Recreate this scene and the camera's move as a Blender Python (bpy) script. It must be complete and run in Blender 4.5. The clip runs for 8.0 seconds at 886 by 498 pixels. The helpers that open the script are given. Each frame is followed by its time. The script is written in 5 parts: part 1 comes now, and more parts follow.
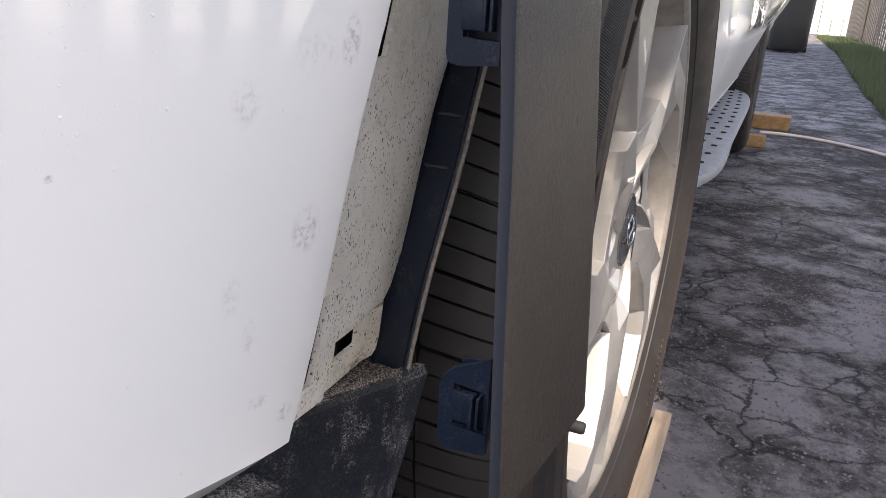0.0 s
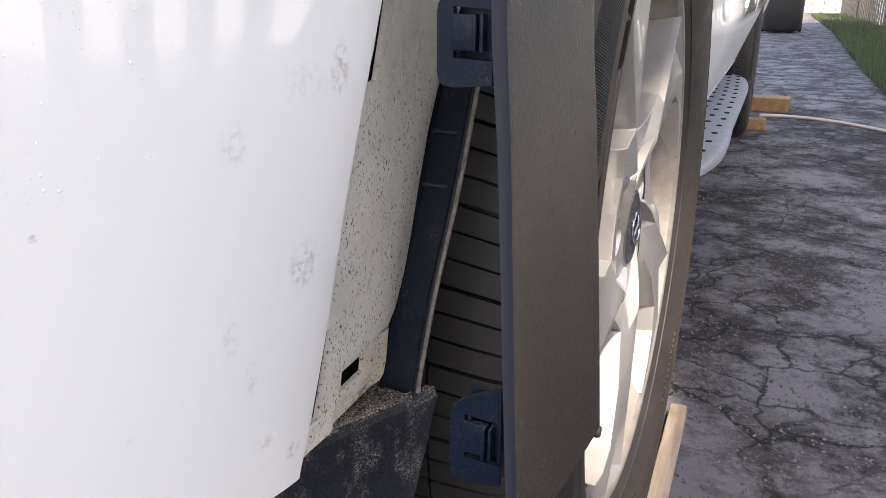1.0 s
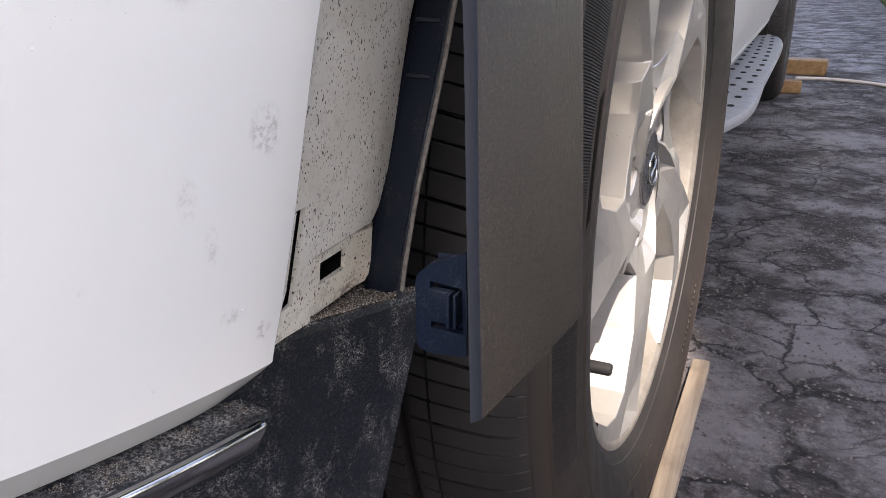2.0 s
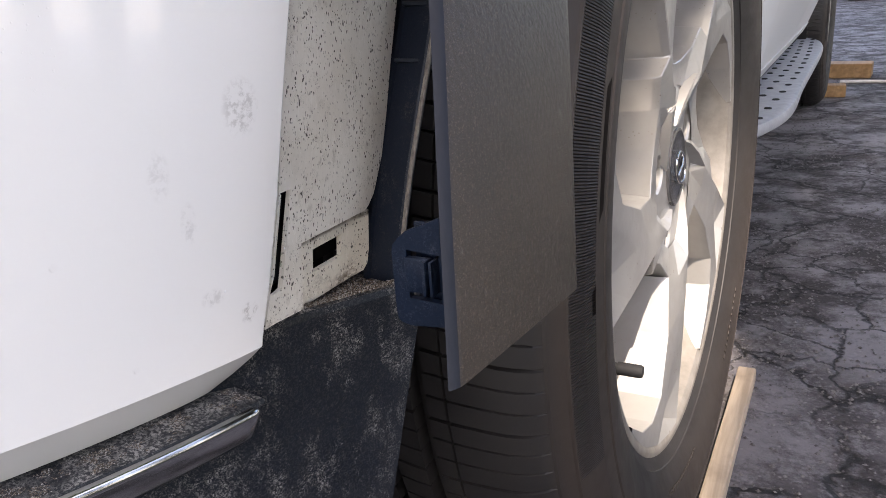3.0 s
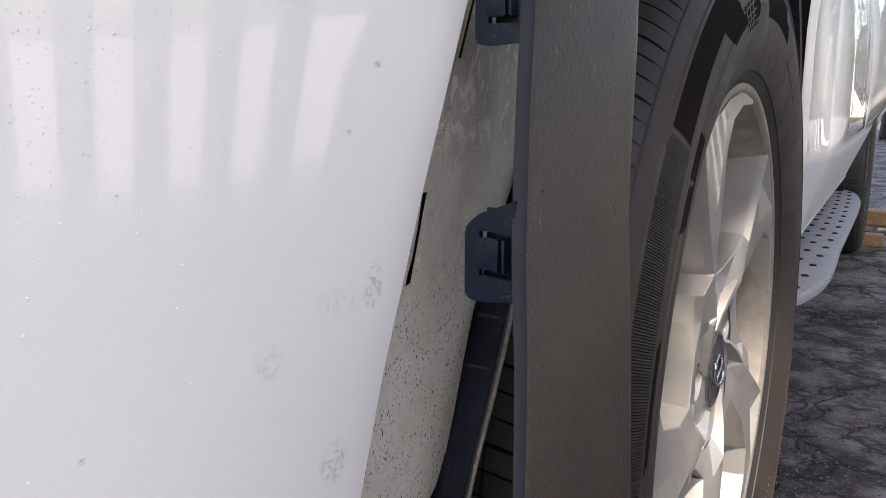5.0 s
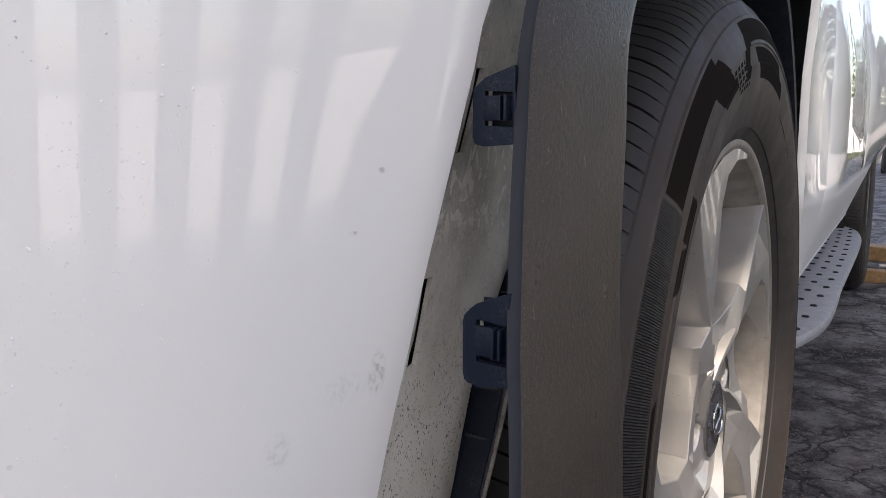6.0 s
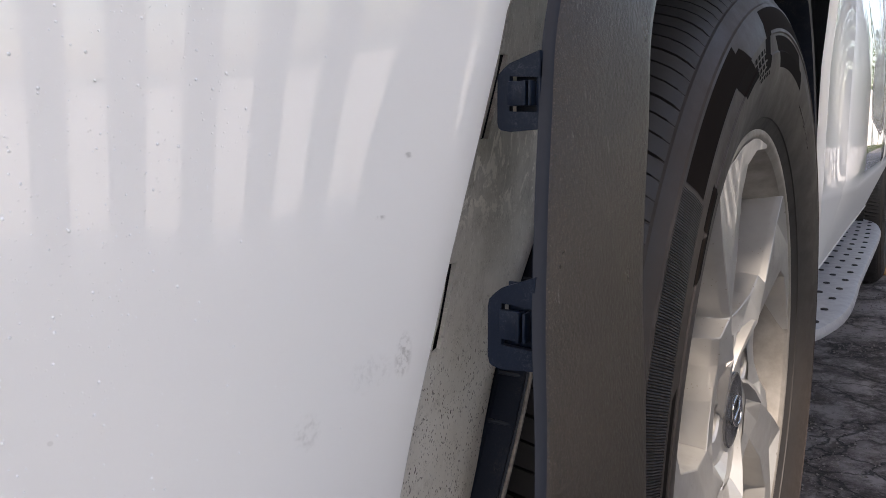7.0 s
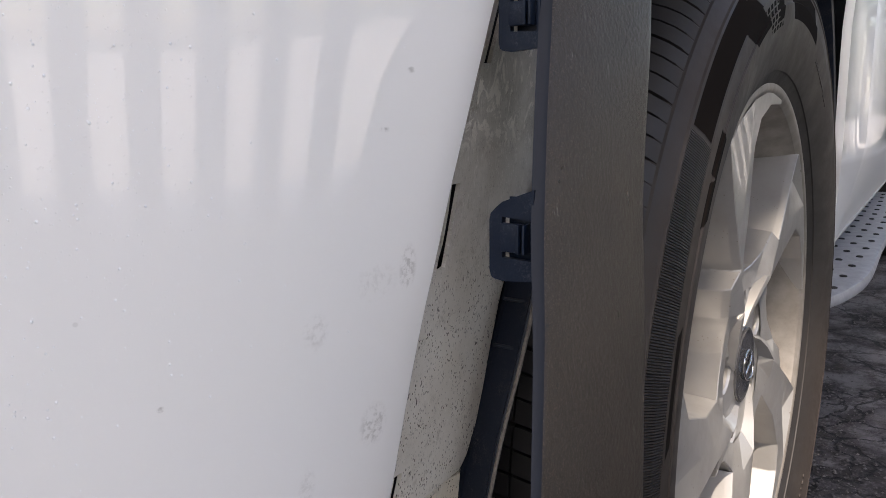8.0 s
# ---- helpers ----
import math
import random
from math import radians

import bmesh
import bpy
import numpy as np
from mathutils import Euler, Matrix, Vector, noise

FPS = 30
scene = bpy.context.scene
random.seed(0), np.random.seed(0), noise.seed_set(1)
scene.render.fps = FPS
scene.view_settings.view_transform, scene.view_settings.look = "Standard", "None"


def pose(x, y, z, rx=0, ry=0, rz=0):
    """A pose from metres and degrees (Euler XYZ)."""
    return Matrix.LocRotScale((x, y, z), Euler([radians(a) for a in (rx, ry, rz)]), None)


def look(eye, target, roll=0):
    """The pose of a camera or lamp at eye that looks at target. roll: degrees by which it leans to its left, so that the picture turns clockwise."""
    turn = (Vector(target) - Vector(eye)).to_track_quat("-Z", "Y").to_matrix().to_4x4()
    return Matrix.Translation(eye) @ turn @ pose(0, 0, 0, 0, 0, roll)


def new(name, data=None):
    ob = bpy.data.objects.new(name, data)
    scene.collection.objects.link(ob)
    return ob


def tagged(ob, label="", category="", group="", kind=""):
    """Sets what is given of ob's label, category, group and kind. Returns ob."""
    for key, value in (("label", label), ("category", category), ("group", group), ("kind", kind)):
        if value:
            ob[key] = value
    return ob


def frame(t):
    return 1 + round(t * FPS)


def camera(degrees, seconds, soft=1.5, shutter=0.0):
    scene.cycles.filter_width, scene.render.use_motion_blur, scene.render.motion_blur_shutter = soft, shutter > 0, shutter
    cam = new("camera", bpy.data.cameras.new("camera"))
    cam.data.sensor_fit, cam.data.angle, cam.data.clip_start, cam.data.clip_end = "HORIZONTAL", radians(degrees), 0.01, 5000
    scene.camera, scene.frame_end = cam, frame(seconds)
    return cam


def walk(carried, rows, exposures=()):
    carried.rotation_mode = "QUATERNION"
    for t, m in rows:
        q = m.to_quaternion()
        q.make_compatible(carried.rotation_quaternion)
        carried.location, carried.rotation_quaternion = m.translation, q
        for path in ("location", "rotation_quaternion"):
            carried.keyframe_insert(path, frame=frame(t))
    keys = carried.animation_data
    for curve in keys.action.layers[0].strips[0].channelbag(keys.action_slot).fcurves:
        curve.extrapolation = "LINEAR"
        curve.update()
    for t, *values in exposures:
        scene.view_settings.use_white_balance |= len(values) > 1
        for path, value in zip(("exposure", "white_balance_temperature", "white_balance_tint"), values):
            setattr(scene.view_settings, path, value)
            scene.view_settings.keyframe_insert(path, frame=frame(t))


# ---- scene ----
cam = camera(60.89, 8.0, 0.5)
PATH = [
    (0, (0.0998, -0.6842, 0.5591), (-0.4466, 0.6247, 0.0810), 3.41),
    (0.5, (0.0944, -0.6770, 0.5612), (-0.4509, 0.6371, 0.0950), 1.47),
    (1, (0.0977, -0.6771, 0.5642), (-0.4586, 0.6270, 0.0857), 0.06),
    (1.5, (0.0984, -0.6761, 0.5616), (-0.4937, 0.6129, 0.0867), -0.64),
    (2, (0.1131, -0.6725, 0.5361), (-0.4893, 0.5868, 0.0090), -0.82),
    (2.2, (0.1171, -0.6691, 0.5318), (-0.5107, 0.5831, 0.0005), -1.90),
    (3.3, (0.1307, -0.6633, 0.5197), (-0.5602, 0.5726, 0.0508), -4.15),
    (3.5, (0.1318, -0.6589, 0.5268), (-0.5819, 0.5513, 0.0318), -3.26),
    (4, (0.1238, -0.6625, 0.5378), (-0.6153, 0.5456, 0.0727), -2.19),
    (4.5, (0.1184, -0.6678, 0.5684), (-0.6409, 0.5584, 0.1939), -1.20),
    (5, (0.1186, -0.6731, 0.5961), (-0.6359, 0.5831, 0.3110), -0.15),
    (5.2, (0.1218, -0.6760, 0.6068), (-0.6340, 0.5936, 0.3527), -0.30),
    (6.5, (0.1254, -0.6834, 0.6155), (-0.6495, 0.5775, 0.3927), -0.05),
    (7, (0.1237, -0.6857, 0.6123), (-0.6674, 0.5645, 0.3782), -0.42),
    (7.5, (0.1254, -0.6882, 0.6095), (-0.6818, 0.5491, 0.3641), -0.56),
    (8, (0.1345, -0.6934, 0.5949), (-0.6828, 0.5245, 0.3186), -0.76),
]
walk(cam, [(t, look(eye, target, roll)) for t, eye, target, roll in PATH], [(0, 2.0, 7600, 17), (0.5, 2.05, 7600, 17), (1, 2.2, 7600, 17), (1.5, 2, 7600, 17), (2, 2.1, 7600, 18), (3.5, 2.2, 7600, 17), (4.5, 1.98, 7600, 17), (5, 1.82, 7600, 17), (6.5, 1.6, 7600, 17), (8, 1.6, 7600, 17)])

# ---- world, sun and exposure ----
SUN = Vector((0.25, -0.48, 0.84)).normalized()
world = bpy.data.worlds.new("world")
scene.world = world
world.use_nodes = True
wn = world.node_tree
sky = wn.nodes.new("ShaderNodeTexSky")
sky.sky_type, sky.sun_disc = "NISHITA", False
sky.sun_elevation = math.asin(SUN.z)
sky.sun_rotation = math.atan2(SUN.x, SUN.y)
sky.air_density, sky.dust_density = 1.0, 2.0
wn.nodes["Background"].inputs["Strength"].default_value = 0.15
wn.links.new(sky.outputs[0], wn.nodes["Background"].inputs["Color"])
sun = new("sun", bpy.data.lights.new("sun", "SUN"))
sun.data.energy, sun.data.angle, sun.data.color = 3.2, radians(0.5), (1.0, 0.965, 0.91)
sun.matrix_world = look(SUN * 30, (0, 0, 0))


# ---- materials ----
def material(name, base, rough=0.5, metal=0.0, coat=0.0):
    m = bpy.data.materials.new(name)
    m.use_nodes = True
    p = m.node_tree.nodes["Principled BSDF"]
    p.inputs["Base Color"].default_value = (*base, 1)
    p.inputs["Roughness"].default_value = rough
    p.inputs["Metallic"].default_value = metal
    p.inputs["Coat Weight"].default_value = coat
    p.inputs["Coat Roughness"].default_value = 0.003
    return m


class Nodes:
    """Short hand for a material's node tree."""

    def __init__(self, m):
        self.t = m.node_tree
        self.p = self.t.nodes["Principled BSDF"]
        self.coords = self.t.nodes.new("ShaderNodeTexCoord")

    def put(self, value, socket):
        if isinstance(value, bpy.types.NodeSocket):
            self.t.links.new(value, socket)
        else:
            socket.default_value = value

    def where(self, kind="Object"):
        return self.coords.outputs[kind]

    def scaled(self, sx, sy, sz, kind="Object"):
        n = self.t.nodes.new("ShaderNodeMapping")
        n.inputs["Scale"].default_value = (sx, sy, sz)
        self.t.links.new(self.where(kind), n.inputs["Vector"])
        return n.outputs[0]

    def noise(self, scale, detail=4.0, rough=0.55, vector=None, distort=0.0):
        n = self.t.nodes.new("ShaderNodeTexNoise")
        n.inputs["Scale"].default_value, n.inputs["Detail"].default_value = scale, detail
        n.inputs["Roughness"].default_value, n.inputs["Distortion"].default_value = rough, distort
        self.t.links.new(vector or self.where(), n.inputs["Vector"])
        return n.outputs["Fac"]

    def cells(self, scale, feature="F1", vector=None, out="Distance", rand=1.0):
        n = self.t.nodes.new("ShaderNodeTexVoronoi")
        n.feature = feature
        n.inputs["Scale"].default_value = scale
        n.inputs["Randomness"].default_value = rand
        self.t.links.new(vector or self.where(), n.inputs["Vector"])
        return n.outputs[out]

    def math(self, op, a, b=0.0, clamp=False):
        n = self.t.nodes.new("ShaderNodeMath")
        n.operation, n.use_clamp = op, clamp
        self.put(a, n.inputs[0])
        self.put(b, n.inputs[1])
        return n.outputs[0]

    def span(self, value, a, b, lo=0.0, hi=1.0, smooth=False):
        n = self.t.nodes.new("ShaderNodeMapRange")
        n.interpolation_type = "SMOOTHSTEP" if smooth else "LINEAR"
        for key, v in (("Value", value), ("From Min", a), ("From Max", b), ("To Min", lo), ("To Max", hi)):
            self.put(v, n.inputs[key])
        return n.outputs[0]

    def mix(self, fac, a, b):
        n = self.t.nodes.new("ShaderNodeMix")
        n.data_type = "RGBA"
        self.put(fac, n.inputs[0])
        self.put(a if isinstance(a, bpy.types.NodeSocket) else (*a, 1), n.inputs[6])
        self.put(b if isinstance(b, bpy.types.NodeSocket) else (*b, 1), n.inputs[7])
        return n.outputs[2]

    def axes(self, kind="Object"):
        n = self.t.nodes.new("ShaderNodeSeparateXYZ")
        self.t.links.new(self.where(kind), n.inputs[0])
        return n.outputs

    def shifted(self, amount, scale, detail=3.0, vector=None):
        """Coordinates pushed about by noise, to break up straight edges."""
        n = self.t.nodes.new("ShaderNodeTexNoise")
        n.inputs["Scale"].default_value, n.inputs["Detail"].default_value = scale, detail
        self.t.links.new(vector or self.where(), n.inputs["Vector"])
        v = self.t.nodes.new("ShaderNodeVectorMath")
        v.operation = "MULTIPLY_ADD"
        v.inputs[1].default_value = (amount,) * 3
        self.t.links.new(n.outputs["Color"], v.inputs[0])
        self.t.links.new(vector or self.where(), v.inputs[2])
        return v.outputs[0]

    def bump(self, height, strength=0.3, distance=0.001, onto=None):
        n = self.t.nodes.new("ShaderNodeBump")
        n.inputs["Strength"].default_value, n.inputs["Distance"].default_value = strength, distance
        self.t.links.new(height, n.inputs["Height"])
        if onto is not None:
            self.t.links.new(onto, n.inputs["Normal"])
        self.t.links.new(n.outputs[0], self.p.inputs["Normal"])
        return n.outputs[0]

    def set(self, **sockets):
        for key, v in sockets.items():
            self.put(v, self.p.inputs[key.replace("_", " ")])


def white_paint():
    m = material("white_paint", (0.8, 0.8, 0.79), 0.32, 0.0, 1.0)
    n = Nodes(m)
    big = n.noise(3.0, 3)
    col = n.mix(n.span(big, 0.35, 0.7), (0.80, 0.80, 0.79), (0.77, 0.775, 0.775))
    # finger marks and scuffs on the bumper: place, half sizes, strength
    marks = ((-0.5110, 0.5465, 0.0035, 0.0075, 0.85), (-0.5230, 0.5440, 0.0085, 0.0060, 0.30), (-0.5445, 0.5330, 0.0045, 0.0055, 0.45),
             (-0.5216, 0.4975, 0.0055, 0.0075, 0.80), (-0.5455, 0.4850, 0.0030, 0.0065, 0.35), (-0.5390, 0.4715, 0.0022, 0.0055, 0.45),
             (-0.5340, 0.4495, 0.0035, 0.0025, 0.55), (-0.5233, 0.4414, 0.0032, 0.0034, 0.95), (-0.5139, 0.6055, 0.0016, 0.0010, 0.9),
             (-0.5227, 0.5888, 0.0022, 0.0008, 0.9), (-0.5702, 0.4699, 0.0010, 0.0010, 0.9), (-0.5859, 0.5218, 0.0010, 0.0009, 0.9),
             (-0.5556, 0.4374, 0.0010, 0.0010, 0.9))
    ax = n.axes()
    ridges = n.span(n.noise(420.0, 4, 0.7, n.shifted(0.004, 90.0)), 0.47, 0.60)
    dirt = None
    for y, z, hy, hz, k in marks:
        dy = n.math("DIVIDE", n.math("SUBTRACT", ax[1], y), hy)
        dz = n.math("DIVIDE", n.math("SUBTRACT", ax[2], z), hz)
        d = n.math("ADD", n.math("MULTIPLY", dy, dy), n.math("MULTIPLY", dz, dz))
        one = n.math("MULTIPLY", n.span(d, 0.1, 1.3, 1.0, 0.0, True), k)
        dirt = one if dirt is None else n.math("MAXIMUM", dirt, one)
    dirt = n.math("MULTIPLY", dirt, n.span(ridges, 0.0, 1.0, 0.08, 1.15), True)
    # a few small chips and specks
    speck = n.span(n.cells(70.0), 0.035, 0.05, 1.0, 0.0)
    speck = n.math("MULTIPLY", speck, n.span(n.noise(14.0, 2), 0.60, 0.66))
    col = n.mix(n.math("MULTIPLY", speck, 0.45), col, (0.25, 0.24, 0.22))
    col = n.mix(n.math("MULTIPLY", dirt, 0.46), col, (0.16, 0.15, 0.14))
    # dried droplets on the bumper
    area = n.math("MULTIPLY", n.span(ax[1], -0.57, -0.53, 1.0, 0.0, True), n.span(n.noise(9.0, 3), 0.40, 0.50))
    area = n.math("MULTIPLY", area, n.span(ax[2], 0.50, 0.56, 0.0, 1.0))
    drop = n.math("MULTIPLY", n.span(n.cells(600.0), 0.07, 0.16, 1.0, 0.0, True), area)
    # lower doors greyed and dulled: the blurred asphalt they mirror, put into the colour
    low = n.math("MULTIPLY", n.span(ax[2], 0.50, 0.53, 1.0, 0.0), n.span(ax[1], 0.2, 0.3))
    dull = n.math("MAXIMUM", dirt, n.math("MULTIPLY", low, 0.9))
    col = n.mix(n.math("MULTIPLY", low, 0.62), col, (0.34, 0.335, 0.33))
    n.set(Base_Color=col, Roughness=n.span(dull, 0.0, 1.0, 0.30, 0.7), Coat_Weight=n.span(dull, 0.0, 0.6, 1.0, 0.05))
    n.put(n.bump(drop, 0.4, 0.0003), n.p.inputs["Coat Normal"])
    n.set(Specular_IOR_Level=0.12)
    return m


def dirty_white():
    """The unpolished ledge under the trim: primed white with grime flecks, fine hairs of dirt and scratches."""
    m = material("dirty_white", (0.7, 0.68, 0.63), 0.55)
    n = Nodes(m)
    ax = n.axes()
    base = n.mix(n.span(n.noise(40.0, 5), 0.3, 0.72), (0.80, 0.775, 0.72), (0.66, 0.625, 0.555))
    # the lower plate has yellowed
    plate = n.math("MULTIPLY", n.span(ax[2], 0.4508, 0.4520, 1.0, 0.0), n.span(ax[1], -0.4975, -0.4955))
    base = n.mix(n.math("MULTIPLY", plate, 0.30), base, (0.72, 0.65, 0.50))
    # greyer towards the top, unevenly
    dull_mask = n.math("MULTIPLY", n.span(ax[2], 0.50, 0.60, 0.0, 1.0, True), n.span(n.noise(45.0, 4), 0.25, 0.6, 0.35, 0.9))
    base = n.mix(dull_mask, base, (0.36, 0.345, 0.31))
    # rubbed bright again round the upper slots
    rubbed = n.span(n.noise(95.0, 5, 0.7, n.scaled(1, 1, 0.7), 1.5), 0.53, 0.57)
    rubbed = n.math("MULTIPLY", rubbed, n.math("MULTIPLY", n.span(ax[2], 0.575, 0.59), n.span(ax[2], 0.615, 0.632, 1.0, 0.0)))
    base = n.mix(n.math("MULTIPLY", rubbed, 0.85), base, (0.74, 0.71, 0.64))
    line = n.noise(120.0, 3, 0.5, n.scaled(1, 2.2, 0.35), 2.5)
    scratch = n.math("MULTIPLY", n.span(line, 0.485, 0.5, 1.0, 0.0), n.span(line, 0.47, 0.485))
    col = n.mix(n.math("MULTIPLY", scratch, 0.5), base, (0.88, 0.86, 0.82))
    # brown grime: patches, the foot of the plate, and the seam under the upper plate, whose line also paints in the
    # step's contact shade
    grime = n.span(n.noise(420.0, 5, 0.75, n.scaled(1, 1, 0.6)), 0.53, 0.63)
    patch = n.span(n.noise(55.0, 3), 0.45, 0.65)
    col = n.mix(n.math("MULTIPLY", n.math("MULTIPLY", grime, patch), 0.40), col, (0.22, 0.18, 0.13))
    seam = n.math("MULTIPLY", n.span(ax[2], 0.4494, 0.4503), n.span(ax[2], 0.4512, 0.4522, 1.0, 0.0))
    seam = n.math("MULTIPLY", seam, n.math("MULTIPLY", n.span(ax[1], -0.4965, -0.4940), n.span(n.noise(300.0, 3), 0.30, 0.55, 0.45, 1.0)))
    col = n.mix(n.math("MULTIPLY", seam, 0.8), col, (0.10, 0.075, 0.05))
    foot = n.math("MULTIPLY", n.span(ax[2], 0.4305, 0.4385, 1.0, 0.0, True), n.span(n.noise(70.0, 3), 0.40, 0.60))
    foot = n.math("MULTIPLY", foot, n.span(n.noise(700.0, 4, 0.7, n.scaled(1, 0.7, 1.2)), 0.43, 0.55))
    col = n.mix(n.math("MULTIPLY", foot, 0.9), col, (0.13, 0.085, 0.05))
    # small black flecks and thin curled hairs
    many = n.math("MULTIPLY", n.span(n.noise(90.0, 4, 0.7), 0.40, 0.52), n.span(ax[2], 0.525, 0.550, 1.0, 0.22))
    c1 = n.span(n.cells(760.0, "F1", n.shifted(0.0024, 420.0, 3.0, n.scaled(1, 1.25, 0.75))), 0.20, 0.27, 1.0, 0.0)
    c2 = n.span(n.cells(330.0, "F1", n.shifted(0.0040, 300.0, 3.0, n.scaled(1, 1.3, 0.7))), 0.12, 0.17, 1.0, 0.0)
    curl = n.noise(330.0, 2, 0.5, None, 1.5)
    hair = n.math("MULTIPLY", n.span(curl, 0.492, 0.5), n.span(curl, 0.5, 0.508, 1.0, 0.0))
    hair = n.math("MULTIPLY", hair, n.span(n.noise(160.0, 2), 0.54, 0.60))
    specks = n.math("MAXIMUM", n.math("MULTIPLY", n.math("MAXIMUM", c1, c2), many), n.math("MULTIPLY", hair, 0.8))
    col = n.mix(n.math("MULTIPLY", specks, 0.92), col, (0.035, 0.031, 0.028))
    n.set(Base_Color=col, Roughness=n.span(specks, 0.0, 1.0, 0.5, 0.85))
    n.bump(n.math("ADD", specks, n.noise(500.0, 3)), 0.25, 0.0003)
    return m


def trim_plastic():
    """Weathered grained plastic of the arch trim."""
    m = material("trim_plastic", (0.05, 0.044, 0.04), 0.5)
    n = Nodes(m)
    v = n.scaled(1.0, 1.0, 1.6)
    grain = n.noise(1100.0, 4, 0.65, v, 0.8)
    cells = n.cells(620.0, "SMOOTH_F1", n.shifted(0.0012, 500.0))
    blotch = n.noise(30.0, 5, 0.6)
    col = n.mix(n.span(blotch, 0.3, 0.7), (0.0335, 0.0228, 0.0170), (0.0240, 0.0166, 0.0127))
    # dark pores and pale peaks: the grain's shade and glints strengthened in the colour
    pore = n.span(n.noise(1500.0, 2, 0.6, v), 0.36, 0.52, 1.0, 0.0)
    col = n.mix(n.math("MULTIPLY", pore, 0.5), col, (0.006, 0.0052, 0.005))
    peak = n.span(n.noise(1500.0, 2, 0.6, n.scaled(1.0, 1.0, 1.3)), 0.57, 0.65)
    col = n.mix(n.math("MULTIPLY", peak, 0.55), col, (0.12, 0.088, 0.070))
    scuff = n.span(n.noise(170.0, 5, 0.7, n.scaled(1, 1.4, 0.5)), 0.635, 0.68)
    scuff = n.math("MULTIPLY", scuff, n.span(n.noise(25.0, 2), 0.5, 0.62))
    col = n.mix(n.math("MULTIPLY", scuff, 0.6), col, (0.24, 0.23, 0.21))
    pits = n.span(n.cells(95.0), 0.05, 0.075, 1.0, 0.0)
    pits = n.math("MULTIPLY", pits, n.span(n.noise(17.0, 2), 0.52, 0.56))
    col = n.mix(pits, col, (0.012, 0.011, 0.01))
    n.set(Base_Color=col, Roughness=n.span(blotch, 0.3, 0.7, 0.27, 0.37), Specular_IOR_Level=0.50)
    h = n.math("ADD", n.math("MULTIPLY", grain, 0.9), cells)
    n.bump(h, 0.38, 0.0005)
    return m


def black_plastic(name, base, dusty, rough=0.55, dust=(0.25, 0.23, 0.20)):
    m = material(name, base, rough)
    n = Nodes(m)
    streak = n.noise(75.0, 6, 0.75, n.scaled(1, 1, 0.6))
    fleck = n.noise(950.0, 4, 0.7, None, 1.2)
    a = n.span(streak, 0.50, 0.72)
    b = n.math("MAXIMUM", n.span(fleck, 0.555, 0.60), n.math("MULTIPLY", n.span(n.noise(1300.0, 3, 0.7), 0.5, 0.6), 0.5))
    f = n.math("MULTIPLY", n.math("MULTIPLY", b, n.span(a, 0.0, 1.0, 0.07, 1.0)), dusty, True)
    geo = n.t.nodes.new("ShaderNodeNewGeometry")
    nz = n.t.nodes.new("ShaderNodeSeparateXYZ")
    n.t.links.new(geo.outputs["True Normal"], nz.inputs[0])
    lies = n.math("MULTIPLY", n.span(nz.outputs[2], 0.35, 0.8), n.span(n.noise(1000.0, 4, 0.75), 0.46, 0.58, 0.05, dusty * 0.75))
    lies = n.math("MULTIPLY", lies, n.span(n.noise(110.0, 5, 0.7), 0.40, 0.60, 0.08, 1.0))
    f = n.math("MAXIMUM", f, lies)
    col = n.mix(f, base, dust)
    n.set(Base_Color=col, Roughness=n.span(f, 0.0, 0.6, rough, 0.85), Specular_IOR_Level=0.2)
    n.bump(n.noise(700.0, 3), 0.2, 0.0003)
    return m


